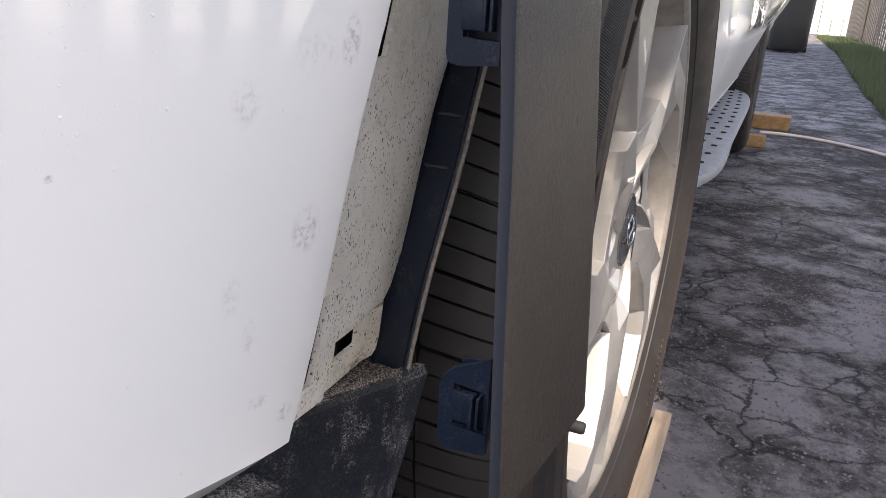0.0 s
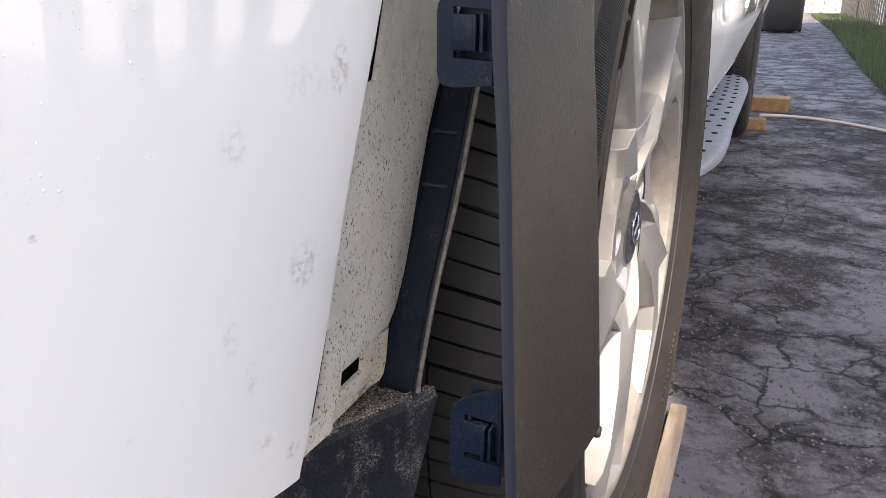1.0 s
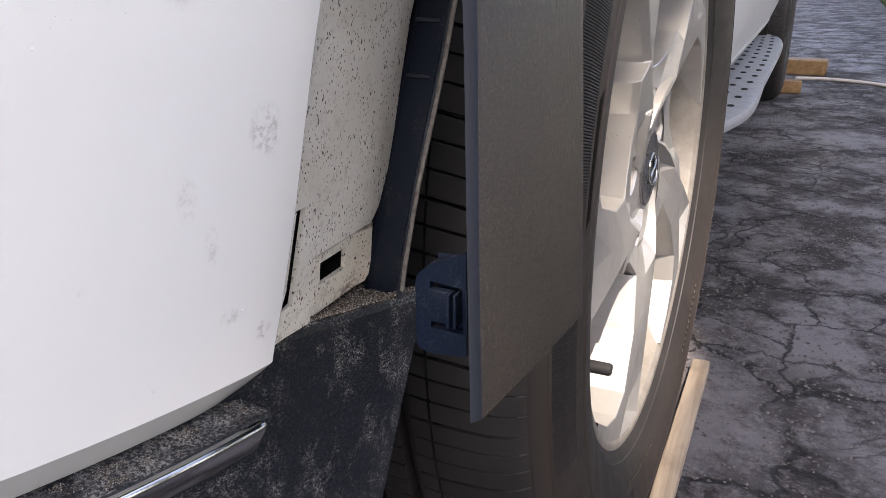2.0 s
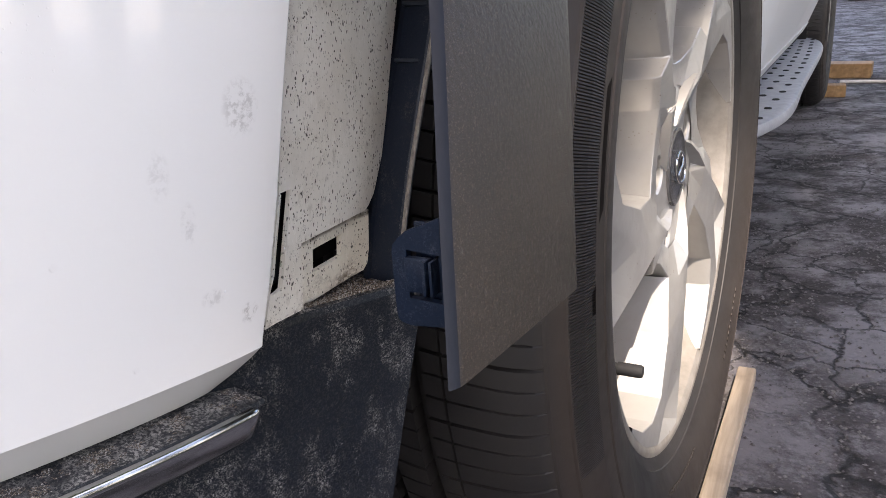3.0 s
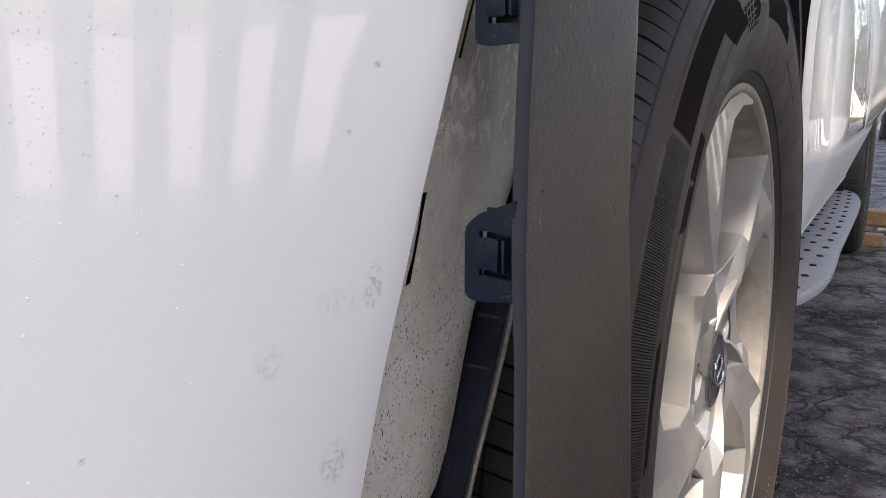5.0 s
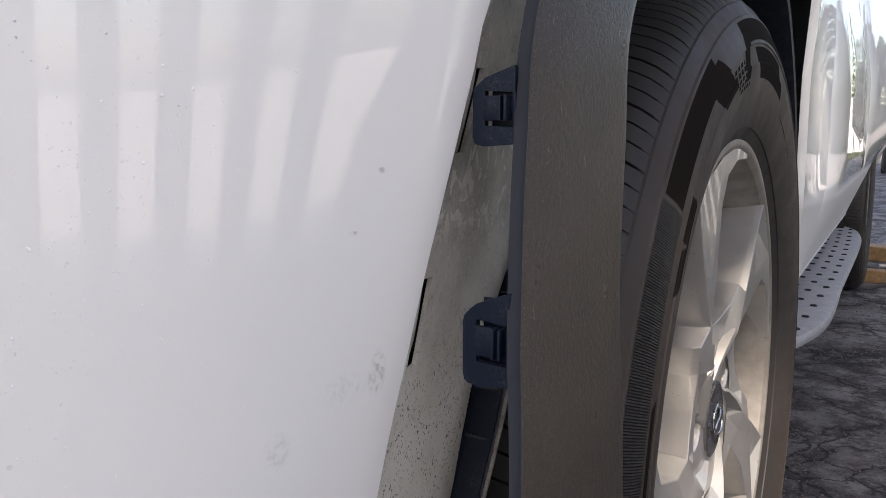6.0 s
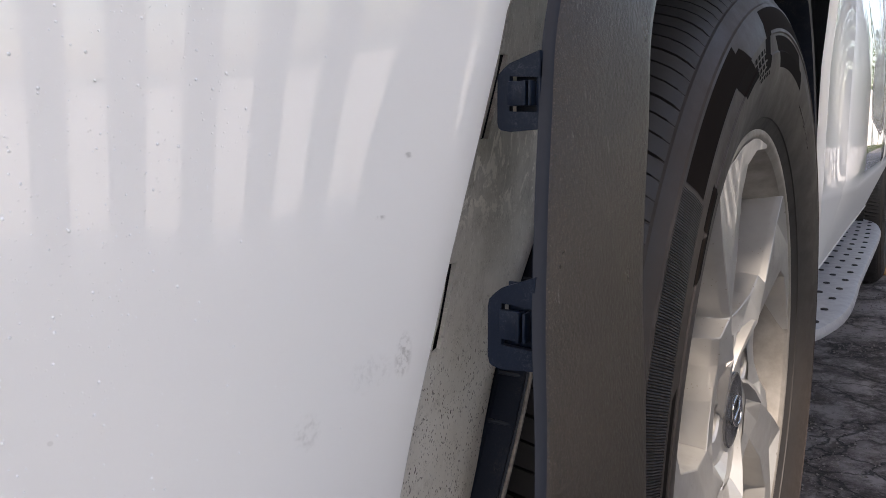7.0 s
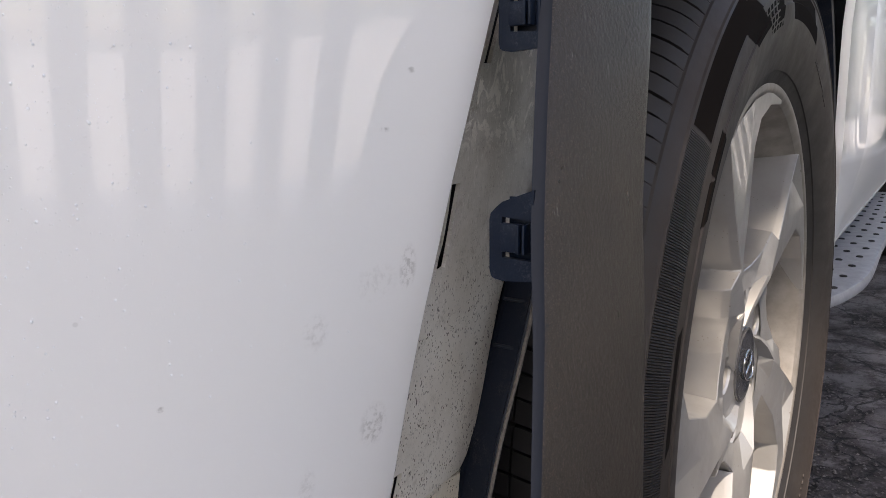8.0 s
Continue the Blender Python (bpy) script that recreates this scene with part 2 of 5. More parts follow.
def rubber():
    m = material("tyre_rubber", (0.03, 0.028, 0.026), 0.62)
    n = Nodes(m)
    ax = n.axes()
    r = n.math("SQRT", n.math("ADD", n.math("MULTIPLY", ax[1], ax[1]), n.math("MULTIPLY", ax[2], ax[2])))
    angle = n.math("ARCTAN2", ax[2], ax[1])
    ribs = n.math("SINE", n.math("MULTIPLY", angle, 1350.0))
    on_band = n.math("MULTIPLY", n.span(r, 0.3205, 0.3212), n.span(r, 0.3393, 0.3400, 1.0, 0.0))
    part_of = n.math("MULTIPLY", n.span(n.math("COSINE", angle), -0.778, -0.772, 1.0, 0.0), n.span(n.math("SINE", angle), -0.28, -0.27))
    lean = n.math("SUBTRACT", angle, n.math("MULTIPLY", n.math("SUBTRACT", r, 0.315), 3.66))

    def field(r0, r1, a0, a1, along=lean):
        """A patch of the wall between two radii and two angles."""
        k = n.math("MULTIPLY", n.span(r, r0, r0 + 0.0006), n.span(r, r1, r1 + 0.0006, 1.0, 0.0))
        return n.math("MULTIPLY", k, n.math("MULTIPLY", n.span(along, radians(a0), radians(a0 + 0.3)), n.span(along, radians(a1), radians(a1 + 0.3), 1.0, 0.0)))

    emblem = None
    for patch in ((0.3215, 0.3390, 119, 140, angle), (0.3000, 0.3340, 113.5, 121.5), (0.3220, 0.3385, 58, 103, angle), (0.2960, 0.3385, 102, 105.5, angle), (0.2930, 0.3170, 76, 98),
                  (0.2990, 0.3090, 136, 142, angle), (0.2980, 0.3075, 144.5, 150), (0.3080, 0.3140, 160, 172), (0.3180, 0.3230, 176, 190)):
        one = field(*patch)
        emblem = one if emblem is None else n.math("MAXIMUM", emblem, one)
    mesh_a = n.span(n.math("PINGPONG", n.math("MULTIPLY", angle, 60.0), 1.0), 0.25, 0.35)
    mesh_r = n.span(n.math("PINGPONG", n.math("MULTIPLY", r, 420.0), 1.0), 0.2, 0.3)
    emblem = n.math("MAXIMUM", emblem, n.math("MULTIPLY", field(0.2905, 0.3135, 106.5, 114.0, lean), n.math("MULTIPLY", mesh_a, mesh_r)))
    outer = n.span(ax[0], -0.02, -0.015)
    on_band = n.math("MULTIPLY", n.math("MULTIPLY", on_band, outer), part_of)
    dust = n.span(n.noise(25.0, 5, 0.65), 0.35, 0.75)
    wall = n.math("MULTIPLY", n.span(r, 0.25, 0.30), n.span(r, 0.345, 0.355, 1.0, 0.0))
    col = n.mix(n.math("MULTIPLY", dust, 0.7), (0.0120, 0.0106, 0.0106), (0.0215, 0.0180, 0.0162))
    col = n.mix(n.math("MULTIPLY", wall, 0.6), col, (0.041, 0.0285, 0.0215))
    col = n.mix(n.math("MULTIPLY", n.math("MULTIPLY", emblem, outer), 0.8), col, (0.006, 0.0054, 0.0052))
    matte = n.math("MULTIPLY", emblem, outer)
    n.set(Base_Color=col, Roughness=n.math("MAXIMUM", n.span(dust, 0.0, 1.0, 0.5, 0.75), n.math("MULTIPLY", matte, 0.95)), Specular_IOR_Level=n.math("MULTIPLY", n.span(matte, 0.0, 1.0, 1.0, 0.08), n.span(wall, 0.0, 1.0, 0.45, 0.42)))
    fine = n.bump(n.noise(600.0, 3), 0.15, 0.0003)
    n.bump(n.math("MULTIPLY", ribs, on_band), 1.0, 0.0014, fine)
    return m


def silver():
    """Painted alloy: pale silver lacquer with a little brake dust."""
    m = material("wheel_silver", (0.55, 0.535, 0.51), 0.36, 0.55, 0.4)
    n = Nodes(m)
    dull_mask = n.span(n.noise(28.0, 4, 0.6), 0.40, 0.75)
    speck = n.math("MULTIPLY", n.span(n.cells(260.0, "F1", n.shifted(0.004, 150.0)), 0.08, 0.16, 1.0, 0.0), n.span(n.noise(40.0, 3), 0.52, 0.62))
    col = n.mix(n.math("MULTIPLY", dull_mask, 0.35), (0.37, 0.362, 0.35), (0.28, 0.258, 0.23))
    col = n.mix(n.math("MULTIPLY", speck, 0.7), col, (0.16, 0.12, 0.09))
    n.set(Base_Color=col, Roughness=n.span(dull_mask, 0.0, 1.0, 0.34, 0.50))
    n.bump(n.noise(1200.0, 2), 0.04, 0.0002)
    return m


def asphalt():
    """Old asphalt: pale worn plates, dark crumbling patches between them, and a network of jagged cracks."""
    m = material("asphalt", (0.06, 0.06, 0.062), 0.85)
    n = Nodes(m)
    stones = n.cells(150.0, "F1", n.shifted(0.004, 60.0))
    tone = n.cells(150.0, "F1", n.shifted(0.004, 60.0), "Color")
    big = n.noise(2.6, 12, 0.70, n.shifted(0.20, 2.4))
    mid = n.noise(17.0, 10, 0.78)
    patch = n.noise(7.0, 9, 0.72, n.shifted(0.06, 9.0))
    worn = n.span(n.math("ADD", n.math("ADD", n.math("MULTIPLY", big, 0.36), n.math("MULTIPLY", mid, 0.32)), n.math("MULTIPLY", patch, 0.36)), 0.475, 0.550, 0.0, 1.0)
    plates = n.cells(3.1, "DISTANCE_TO_EDGE", n.shifted(0.030, 38.0, 6.0, n.shifted(0.34, 3.4, 8.0)))
    shards = n.cells(8.5, "DISTANCE_TO_EDGE", n.shifted(0.022, 60.0, 5.0, n.shifted(0.13, 9.0, 7.0)))
    where = n.noise(1.9, 3)
    crack = n.math("MULTIPLY", n.span(plates, 0.008, 0.022, 1.0, 0.0), n.span(n.noise(6.5, 5, 0.65), 0.38, 0.46))
    small = n.math("MULTIPLY", n.span(shards, 0.011, 0.040, 1.0, 0.0), n.span(where, 0.43, 0.53))
    crack = n.math("MAXIMUM", crack, small)
    crumbly = n.math("MULTIPLY", n.span(plates, 0.02, 0.24, 1.0, 0.0), n.span(n.noise(9.0, 9, 0.8), 0.45, 0.53))
    worn = n.math("MULTIPLY", worn, n.math("SUBTRACT", 1.0, n.math("MULTIPLY", crumbly, 0.85)))
    base = n.mix(worn, (0.032, 0.0265, 0.0270), (0.165, 0.153, 0.162))
    light = n.math("MULTIPLY", n.span(tone, 0.60, 0.95), n.span(stones, 0.15, 0.4, 1.0, 0.0))
    base = n.mix(n.math("MULTIPLY", light, 0.55), base, (0.30, 0.285, 0.285))
    base = n.mix(n.span(n.noise(3.3, 5, 0.6), 0.55, 0.70, 0.0, 0.45), base, (0.115, 0.092, 0.078))
    col = n.mix(n.math("MULTIPLY", crack, 0.95), base, (0.0085, 0.0075, 0.0080))
    n.set(Base_Color=col, Roughness=n.span(worn, 0.0, 1.0, 0.9, 0.62))
    h = n.math("SUBTRACT", n.math("MULTIPLY", n.math("SUBTRACT", 1.0, stones), n.span(worn, 0.0, 1.0, 1.0, 0.4)), n.math("MULTIPLY", crack, 2.5))
    n.bump(n.math("ADD", h, n.math("MULTIPLY", mid, 1.2)), 0.7, 0.004)
    return m


def wood(name, a, b):
    m = material(name, a, 0.7)
    n = Nodes(m)
    g = n.noise(60.0, 5, 0.6, n.scaled(1.0, 0.06, 1.0), 0.5)
    s = n.noise(18.0, 4)
    col = n.mix(n.span(g, 0.35, 0.65), a, b)
    col = n.mix(n.span(s, 0.55, 0.75, 0.0, 0.5), col, tuple(c * 0.45 for c in b))
    n.set(Base_Color=col)
    n.bump(g, 0.4, 0.001)
    return m


def mottled(name, a, b, scale=30.0, rough=0.7, metal=0.0, bump=0.1):
    m = material(name, a, rough, metal)
    n = Nodes(m)
    f = n.noise(scale, 5, 0.65)
    n.set(Base_Color=n.mix(n.span(f, 0.35, 0.68), a, b), Roughness=n.span(f, 0.3, 0.7, rough * 0.85, min(1.0, rough * 1.1)))
    n.bump(n.noise(scale * 8, 3), bump, 0.001)
    return m


def crumb_mix():
    """Road dirt: each crumb brown, dark or grey-white."""
    m = material("road_dirt", (0.12, 0.10, 0.08), 0.95)
    n = Nodes(m)
    one = n.t.nodes.new("ShaderNodeNewGeometry").outputs["Random Per Island"]
    col = n.mix(n.span(one, 0.25, 0.50), (0.045, 0.037, 0.030), (0.17, 0.135, 0.105))
    col = n.mix(n.span(one, 0.66, 0.72), col, (0.36, 0.345, 0.325))
    n.set(Base_Color=n.mix(n.span(n.noise(900.0, 3), 0.4, 0.7, 0.0, 0.5), col, (0.06, 0.05, 0.04)))
    return m


PAINT, LEDGE, TRIM, RUBBER, SILVER, ASPHALT = white_paint(), dirty_white(), trim_plastic(), rubber(), silver(), asphalt()
# darker than the spokes' silver: the shade inside the barrel is put into its colour
BARREL = mottled("shaded_barrel", (0.24, 0.222, 0.20), (0.165, 0.148, 0.13), 40.0, 0.45, 0.3, 0.05)
SKIRT = black_plastic("skirt_plastic", (0.0080, 0.0105, 0.0160), 1.0, 0.36, (0.38, 0.37, 0.355))
LINER = black_plastic("liner_plastic", (0.008, 0.012, 0.021), 0.35, 0.42)
CLIP = black_plastic("clip_plastic", (0.0030, 0.0078, 0.0190), 0.30, 0.40, (0.16, 0.18, 0.22))
WELL = mottled("wheel_well_felt", (0.006, 0.006, 0.006), (0.010, 0.0095, 0.009), 40.0, 0.95)
CHROME = mottled("chrome", (0.72, 0.72, 0.73), (0.6, 0.6, 0.6), 80.0, 0.08, 1.0, 0.02)
# chrome with a lowered base, painting in the dark ground that the strip mirrors
DARK_CHROME = mottled("dark_chrome", (0.50, 0.50, 0.51), (0.40, 0.40, 0.405), 80.0, 0.16, 1.0, 0.02)
CAST = mottled("brake_iron", (0.16, 0.11, 0.075), (0.09, 0.065, 0.05), 60.0, 0.6, 0.5)
CAPM = mottled("cap_grey", (0.10, 0.10, 0.105), (0.07, 0.07, 0.075), 120.0, 0.25, 0.5, 0.03)
SOIL = crumb_mix()
BOARD = mottled("board_aluminium", (0.33, 0.335, 0.36), (0.27, 0.275, 0.295), 50.0, 0.5, 0.2, 0.03)
STUD = mottled("stud_rubber", (0.008, 0.008, 0.009), (0.014, 0.014, 0.014), 90.0, 0.8)
GLASS = mottled("tinted_glass", (0.012, 0.014, 0.015), (0.016, 0.018, 0.018), 3.0, 0.05, 0.0, 0.0)
BIN = mottled("bin_plastic", (0.007, 0.007, 0.0075), (0.011, 0.011, 0.0115), 20.0, 0.55)
GRASS = mottled("grass_blade", (0.045, 0.070, 0.024), (0.080, 0.092, 0.038), 3.0, 0.7)
LEAF = mottled("leaves", (0.05, 0.085, 0.025), (0.085, 0.12, 0.04), 1.5, 0.75)
TURF = mottled("turf", (0.045, 0.062, 0.025), (0.085, 0.085, 0.045), 6.0, 0.95, 0.0, 0.6)
BATTEN = wood("batten_wood", (0.46, 0.37, 0.28), (0.27, 0.21, 0.155))
# smooth front edge of the trim; the sky's blue reflection is painted into its colour
EDGING = mottled("sky_tinted_trim_edge", (0.0062, 0.0092, 0.0165), (0.010, 0.0130, 0.021), 160.0, 0.55, 0.0, 0.05)
EDGING.node_tree.nodes["Principled BSDF"].inputs["Specular IOR Level"].default_value = 0.25
BLOCK = wood("block_wood", (0.34, 0.20, 0.09), (0.23, 0.13, 0.055))
BARK = mottled("bark", (0.10, 0.075, 0.055), (0.05, 0.038, 0.03), 25.0, 0.9, 0.0, 0.6)
SEAL = mottled("dusty_seal", (0.20, 0.18, 0.155), (0.10, 0.09, 0.08), 400.0, 0.9)
FENCE = wood("fence_wood", (0.075, 0.065, 0.055), (0.05, 0.042, 0.035))
CONCRETE = mottled("pale_concrete", (0.60, 0.58, 0.55), (0.50, 0.48, 0.45), 14.0, 0.85, 0.0, 0.3)
PALE = mottled("fence_paint", (0.80, 0.79, 0.77), (0.72, 0.70, 0.67), 9.0, 0.6)
DROP = mottled("water_drop", (0.86, 0.88, 0.90), (0.80, 0.82, 0.84), 40.0, 0.04, 0.0, 0.0)
CORD = mottled("cord_white", (0.62, 0.58, 0.55), (0.5, 0.45, 0.42), 200.0, 0.8)


# ---- mesh helpers ----
def part(name, bm, mat, parent=None, label="", smooth=None):
    """Link a bmesh as one mesh object under parent."""
    me = bpy.data.meshes.new(name)
    bm.normal_update()
    bm.to_mesh(me)
    bm.free()
    me.materials.append(mat)
    if smooth is not None:
        me.shade_smooth()
        me.set_sharp_from_angle(angle=radians(smooth))
    ob = new(name, me)
    ob.parent = parent
    if label:
        ob["label"] = label
    return ob


def thing(name, at, label, category, group=""):
    ob = new(name)
    ob.empty_display_size = 0.05
    ob.location = at
    return tagged(ob, label, category, group)


def grid(rows, close_u=False):
    """A sheet of quads through rows of points of equal length."""
    bm = bmesh.new()
    vs = [[bm.verts.new(p) for p in row] for row in rows]
    k = len(vs[0])
    for a, b in zip(vs, vs[1:]):
        for i in range(k if close_u else k - 1):
            j = (i + 1) % k
            bm.faces.new((a[i], a[j], b[j], b[i]))
    return bm


def loft(sections, cap=True):
    """A closed skin through closed sections of equal length."""
    bm = bmesh.new()
    vs = [[bm.verts.new(p) for p in s] for s in sections]
    k = len(vs[0])
    for a, b in zip(vs, vs[1:]):
        for i in range(k):
            bm.faces.new((a[i], a[(i + 1) % k], b[(i + 1) % k], b[i]))
    if cap:
        bm.faces.new(vs[0][::-1])
        bm.faces.new(vs[-1])
    bmesh.ops.recalc_face_normals(bm, faces=bm.faces)
    return bm


def thicken(bm, depth, out=(1, 0, 0.2)):
    """Give a sheet a thickness, away from the side that faces out."""
    bm.normal_update()
    side = Vector(out)
    if sum(f.normal.dot(side) * f.calc_area() for f in bm.faces) < 0:
        bmesh.ops.reverse_faces(bm, faces=bm.faces)
        bm.normal_update()
    front = bm.faces[:]
    rims = [e for e in bm.edges if e.is_boundary]
    back = {v: bm.verts.new(v.co - v.normal * depth) for v in bm.verts[:]}
    for f in front:
        bm.faces.new([back[v] for v in reversed(f.verts)])
    for e in rims:
        loop = e.link_loops[0]
        p, q = loop.vert, loop.link_loop_next.vert
        bm.faces.new((q, p, back[p], back[q]))
    return bm


def box(sx, sy, sz, at=(0, 0, 0), bevel=0.0, segments=2):
    bm = bmesh.new()
    bmesh.ops.create_cube(bm, size=1.0, matrix=Matrix.Translation(at) @ Matrix.Diagonal((sx, sy, sz, 1)))
    if bevel:
        bmesh.ops.bevel(bm, geom=bm.edges[:], offset=bevel, segments=segments, affect="EDGES", profile=0.6)
    return bm


def lathe(profile, steps=96, closed=False):
    """Turn (radius, x) points about the x axis."""
    rows = []
    for i in range(steps):
        a = 2 * math.pi * i / steps
        rows.append([(x, r * math.cos(a), r * math.sin(a)) for r, x in profile])
    rows.append(rows[0])
    bm = grid(rows, closed)
    bmesh.ops.remove_doubles(bm, verts=bm.verts[:], dist=1e-6)
    bmesh.ops.recalc_face_normals(bm, faces=bm.faces)
    return bm


def join(*meshes):
    """Several bmeshes as one."""
    out = bmesh.new()
    for bm in meshes:
        me = bpy.data.meshes.new("piece")
        bm.to_mesh(me)
        bm.free()
        out.from_mesh(me)
        bpy.data.meshes.remove(me)
    return out


def moved(bm, m):
    bm.transform(m)
    return bm


def lerp(table, t):
    """Read a table of (t, value...) rows, smoothly between rows."""
    if t <= table[0][0]:
        return table[0][1:]
    for a, b in zip(table, table[1:]):
        if t <= b[0]:
            k = (t - a[0]) / (b[0] - a[0])
            return tuple(p + (q - p) * k for p, q in zip(a[1:], b[1:]))
    return table[-1][1:]


def tube(points, radius, sides=10):
    pts = [Vector(p) for p in points]
    secs = []
    for i, p in enumerate(pts):
        d = (pts[min(i + 1, len(pts) - 1)] - pts[max(i - 1, 0)]).normalized()
        q = d.to_track_quat("Z", "Y")
        secs.append([p + q @ Vector((radius * math.cos(2 * math.pi * k / sides), radius * math.sin(2 * math.pi * k / sides), 0)) for k in range(sides)])
    return loft(secs)


def keep_world(ob):
    """Keep a part's mesh in world coordinates though its thing stands elsewhere."""
    if ob.parent:
        ob.matrix_parent_inverse = Matrix.Translation(ob.parent.location).inverted()
    return ob


def smoothstep(a, b, t):
    k = min(1.0, max(0.0, (t - a) / (b - a)))
    return k * k * (3 - 2 * k)


def curve(table, t):
    """Catmull-Rom through rows of (t, values...)."""
    n = len(table)
    if t <= table[0][0]:
        return table[0][1:]
    if t >= table[-1][0]:
        return table[-1][1:]
    i = max(k for k in range(n - 1) if table[k][0] <= t)
    a, b, c, d = table[max(i - 1, 0)], table[i], table[i + 1], table[min(i + 2, n - 1)]
    h = c[0] - b[0]
    u = (t - b[0]) / h
    out = []
    for j in range(1, len(b)):
        m0 = (c[j] - a[j]) / (c[0] - a[0]) * h
        m1 = (d[j] - b[j]) / (d[0] - b[0]) * h
        out.append((2 * u ** 3 - 3 * u ** 2 + 1) * b[j] + (u ** 3 - 2 * u ** 2 + u) * m0 + (3 * u ** 2 - 2 * u ** 3) * c[j] + (u ** 3 - u ** 2) * m1)
    return tuple(out)


# ---- the ground ----
HUB = Vector((0, 0, 0.36))
WHEELBASE, CENTRE = 2.77, -0.95

ground = part("ground", grid([[(x, y, -0.02) for x in (-400, -60, -8, 8, 60, 400)] for y in (-400, -60, -8, 12, 60, 400)][::-1]), TURF)
tagged(ground, "grassy ground round the driveway", "ground", kind="structure")
drive_rows = []
for i in range(61):
    y = -8 + 46 * i / 60
    right = 0.76 + 0.05 * noise.noise((y * 1.3, 3.1, 0)) + 0.03 * noise.noise((y * 5.1, 1.1, 0)) + min(7.5, max(0.0, y - 6)) * 0.024
    drive_rows.append([(-6.0, y, 0), (-3.0, y, 0), (-1.0, y, 0), (0.0, y, 0), (right - 0.05, y, 0), (right, y, -0.012), (right + 0.03, y, -0.05)])
driveway = tagged(part("driveway", grid(drive_rows[::-1]), ASPHALT), "old grey asphalt driveway, cracked and crumbling", "driveway", kind="structure")


# ---- the car ----
car = thing("parked_car", (0, 0, 0), "white sport utility vehicle with its front arch trim pulled loose", "car")


def front_x(y, z):
    """How far out the bumper and front fender stand."""
    base = 0.0730 + 0.2473 * -0.52 + 0.0954 * min(z, 0.66)
    if 0.43 < z < 0.66:
        base += 0.38 * (z - 0.43) * (0.66 - z) * smoothstep(0.0, 0.09, -0.50 - y)
    if y < -0.53:
        d = -0.53 - y
        return base + 0.2473 * (y + 0.52) - 1.75 * d * d
    slope_end = -0.22
    t = min(y, slope_end) + 0.5
    if t <= 0:
        out = base + 0.2473 * (y + 0.52)
    else:
        out = base + 0.2473 * 0.02 + 0.2473 * (t - t * t / (2 * (slope_end + 0.5)))
    return out - 0.10 * max(0.0, z - 0.70) ** 1.2


EDGE = ((0.4150, -0.5272), (0.4200, -0.5225), (0.4255, -0.5195), (0.4320, -0.5186), (0.4440, -0.5158), (0.4715, -0.5108), (0.5045, -0.5060),
        (0.5250, -0.5026), (0.5435, -0.4988), (0.5711, -0.4935), (0.6350, -0.4792), (0.6553, -0.4760))


# where the slots begin on the ledge behind the edge
SEAT = ((0.432, -0.5140), (0.4424, -0.5107), (0.4709, -0.5048), (0.525, -0.4985), (0.5413, -0.4880), (0.5695, -0.4832), (0.6095, -0.4700), (0.6365, -0.4620), (0.6585, -0.4560))


def panel_edge(z):
    if z <= 0.6553:
        return lerp(EDGE, z)[0]
    if z < 0.915:
        return -math.sqrt(0.56 ** 2 - (z - 0.36) ** 2)
    return -0.06


def ledge_x(y, z):
    return -0.0857 - 0.0317 * y + 0.1200 * min(z, 0.66)


def both(name, bm, mat, parent, label="", smooth=None):
    """A part and its twin on the car's other side."""
    one = part(name, bm, mat, parent, label, smooth)
    twin = bmesh.new()
    twin.from_mesh(one.data)
    twin.transform(Matrix.Translation((2 * CENTRE, 0, 0)) @ Matrix.Diagonal((-1, 1, 1, 1)))
    bmesh.ops.reverse_faces(twin, faces=twin.faces)
    part(name, twin, mat, parent, label, smooth)
    return one


def front_bumper():
    levels = [0.4150, 0.4200, 0.4250, 0.4278, 0.4288, 0.4310, 0.4345] + [0.4345 + 0.0125 * i for i in range(1, 40)] + [0.94, 0.97, 1.0]
    offs = [0, 0.0007, 0.002, 0.004, 0.007, 0.011, 0.016, 0.022, 0.03, 0.04, 0.052, 0.066, 0.082, 0.10, 0.12, 0.145, 0.175, 0.21, 0.25, 0.30, 0.36, 0.43, 0.5]
    rows = []
    for z in levels:
        e = panel_edge(z)
        tuck = 0.0125 * max(0.0, (0.4288 - z) / 0.0138)
        row = [(front_x(e, z) - 0.0065 - tuck, e - 0.0022, z), (front_x(e, z) - 0.0036 - tuck, e - 0.0004, z)]
        reach = -1.05 - e
        for o in offs:
            y = e + reach * o / 0.5 if o > 0.12 else e - o
            if o > 0.12:
                y = (e - 0.12) + (-1.05 - (e - 0.12)) * (o - 0.12) / 0.38
            roll = 0.0009 * max(0.0, 1 - o / 0.012) ** 2 + (0.0004 if o == 0 else 0.0)
            row.append((front_x(y, z) - roll - tuck, y, z))
        row += [(-0.80, -1.115, z), (CENTRE, -1.13, z)]
        rows.append(row)
    bottom = [(x - 0.02, y + 0.004, z + 0.001) for x, y, z in rows[0]]
    return grid([bottom] + rows)


both("front_bumper", front_bumper(), PAINT, car, "glossy white bumper skin with finger marks", 12)


# rear edge of the ledge: a lower plate, a notch, and the long upper plate
BACK = ((0.4300, -0.4585), (0.4318, -0.4568), (0.4345, -0.4558), (0.4516, -0.4562), (0.4524, -0.4552), (0.4536, -0.4530), (0.457, -0.4495), (0.472, -0.4430), (0.500, -0.4388), (0.522, -0.4345), (0.540, -0.4275), (0.580, -0.4050), (0.620, -0.3780), (0.660, -0.3450), (0.81, -0.2300))


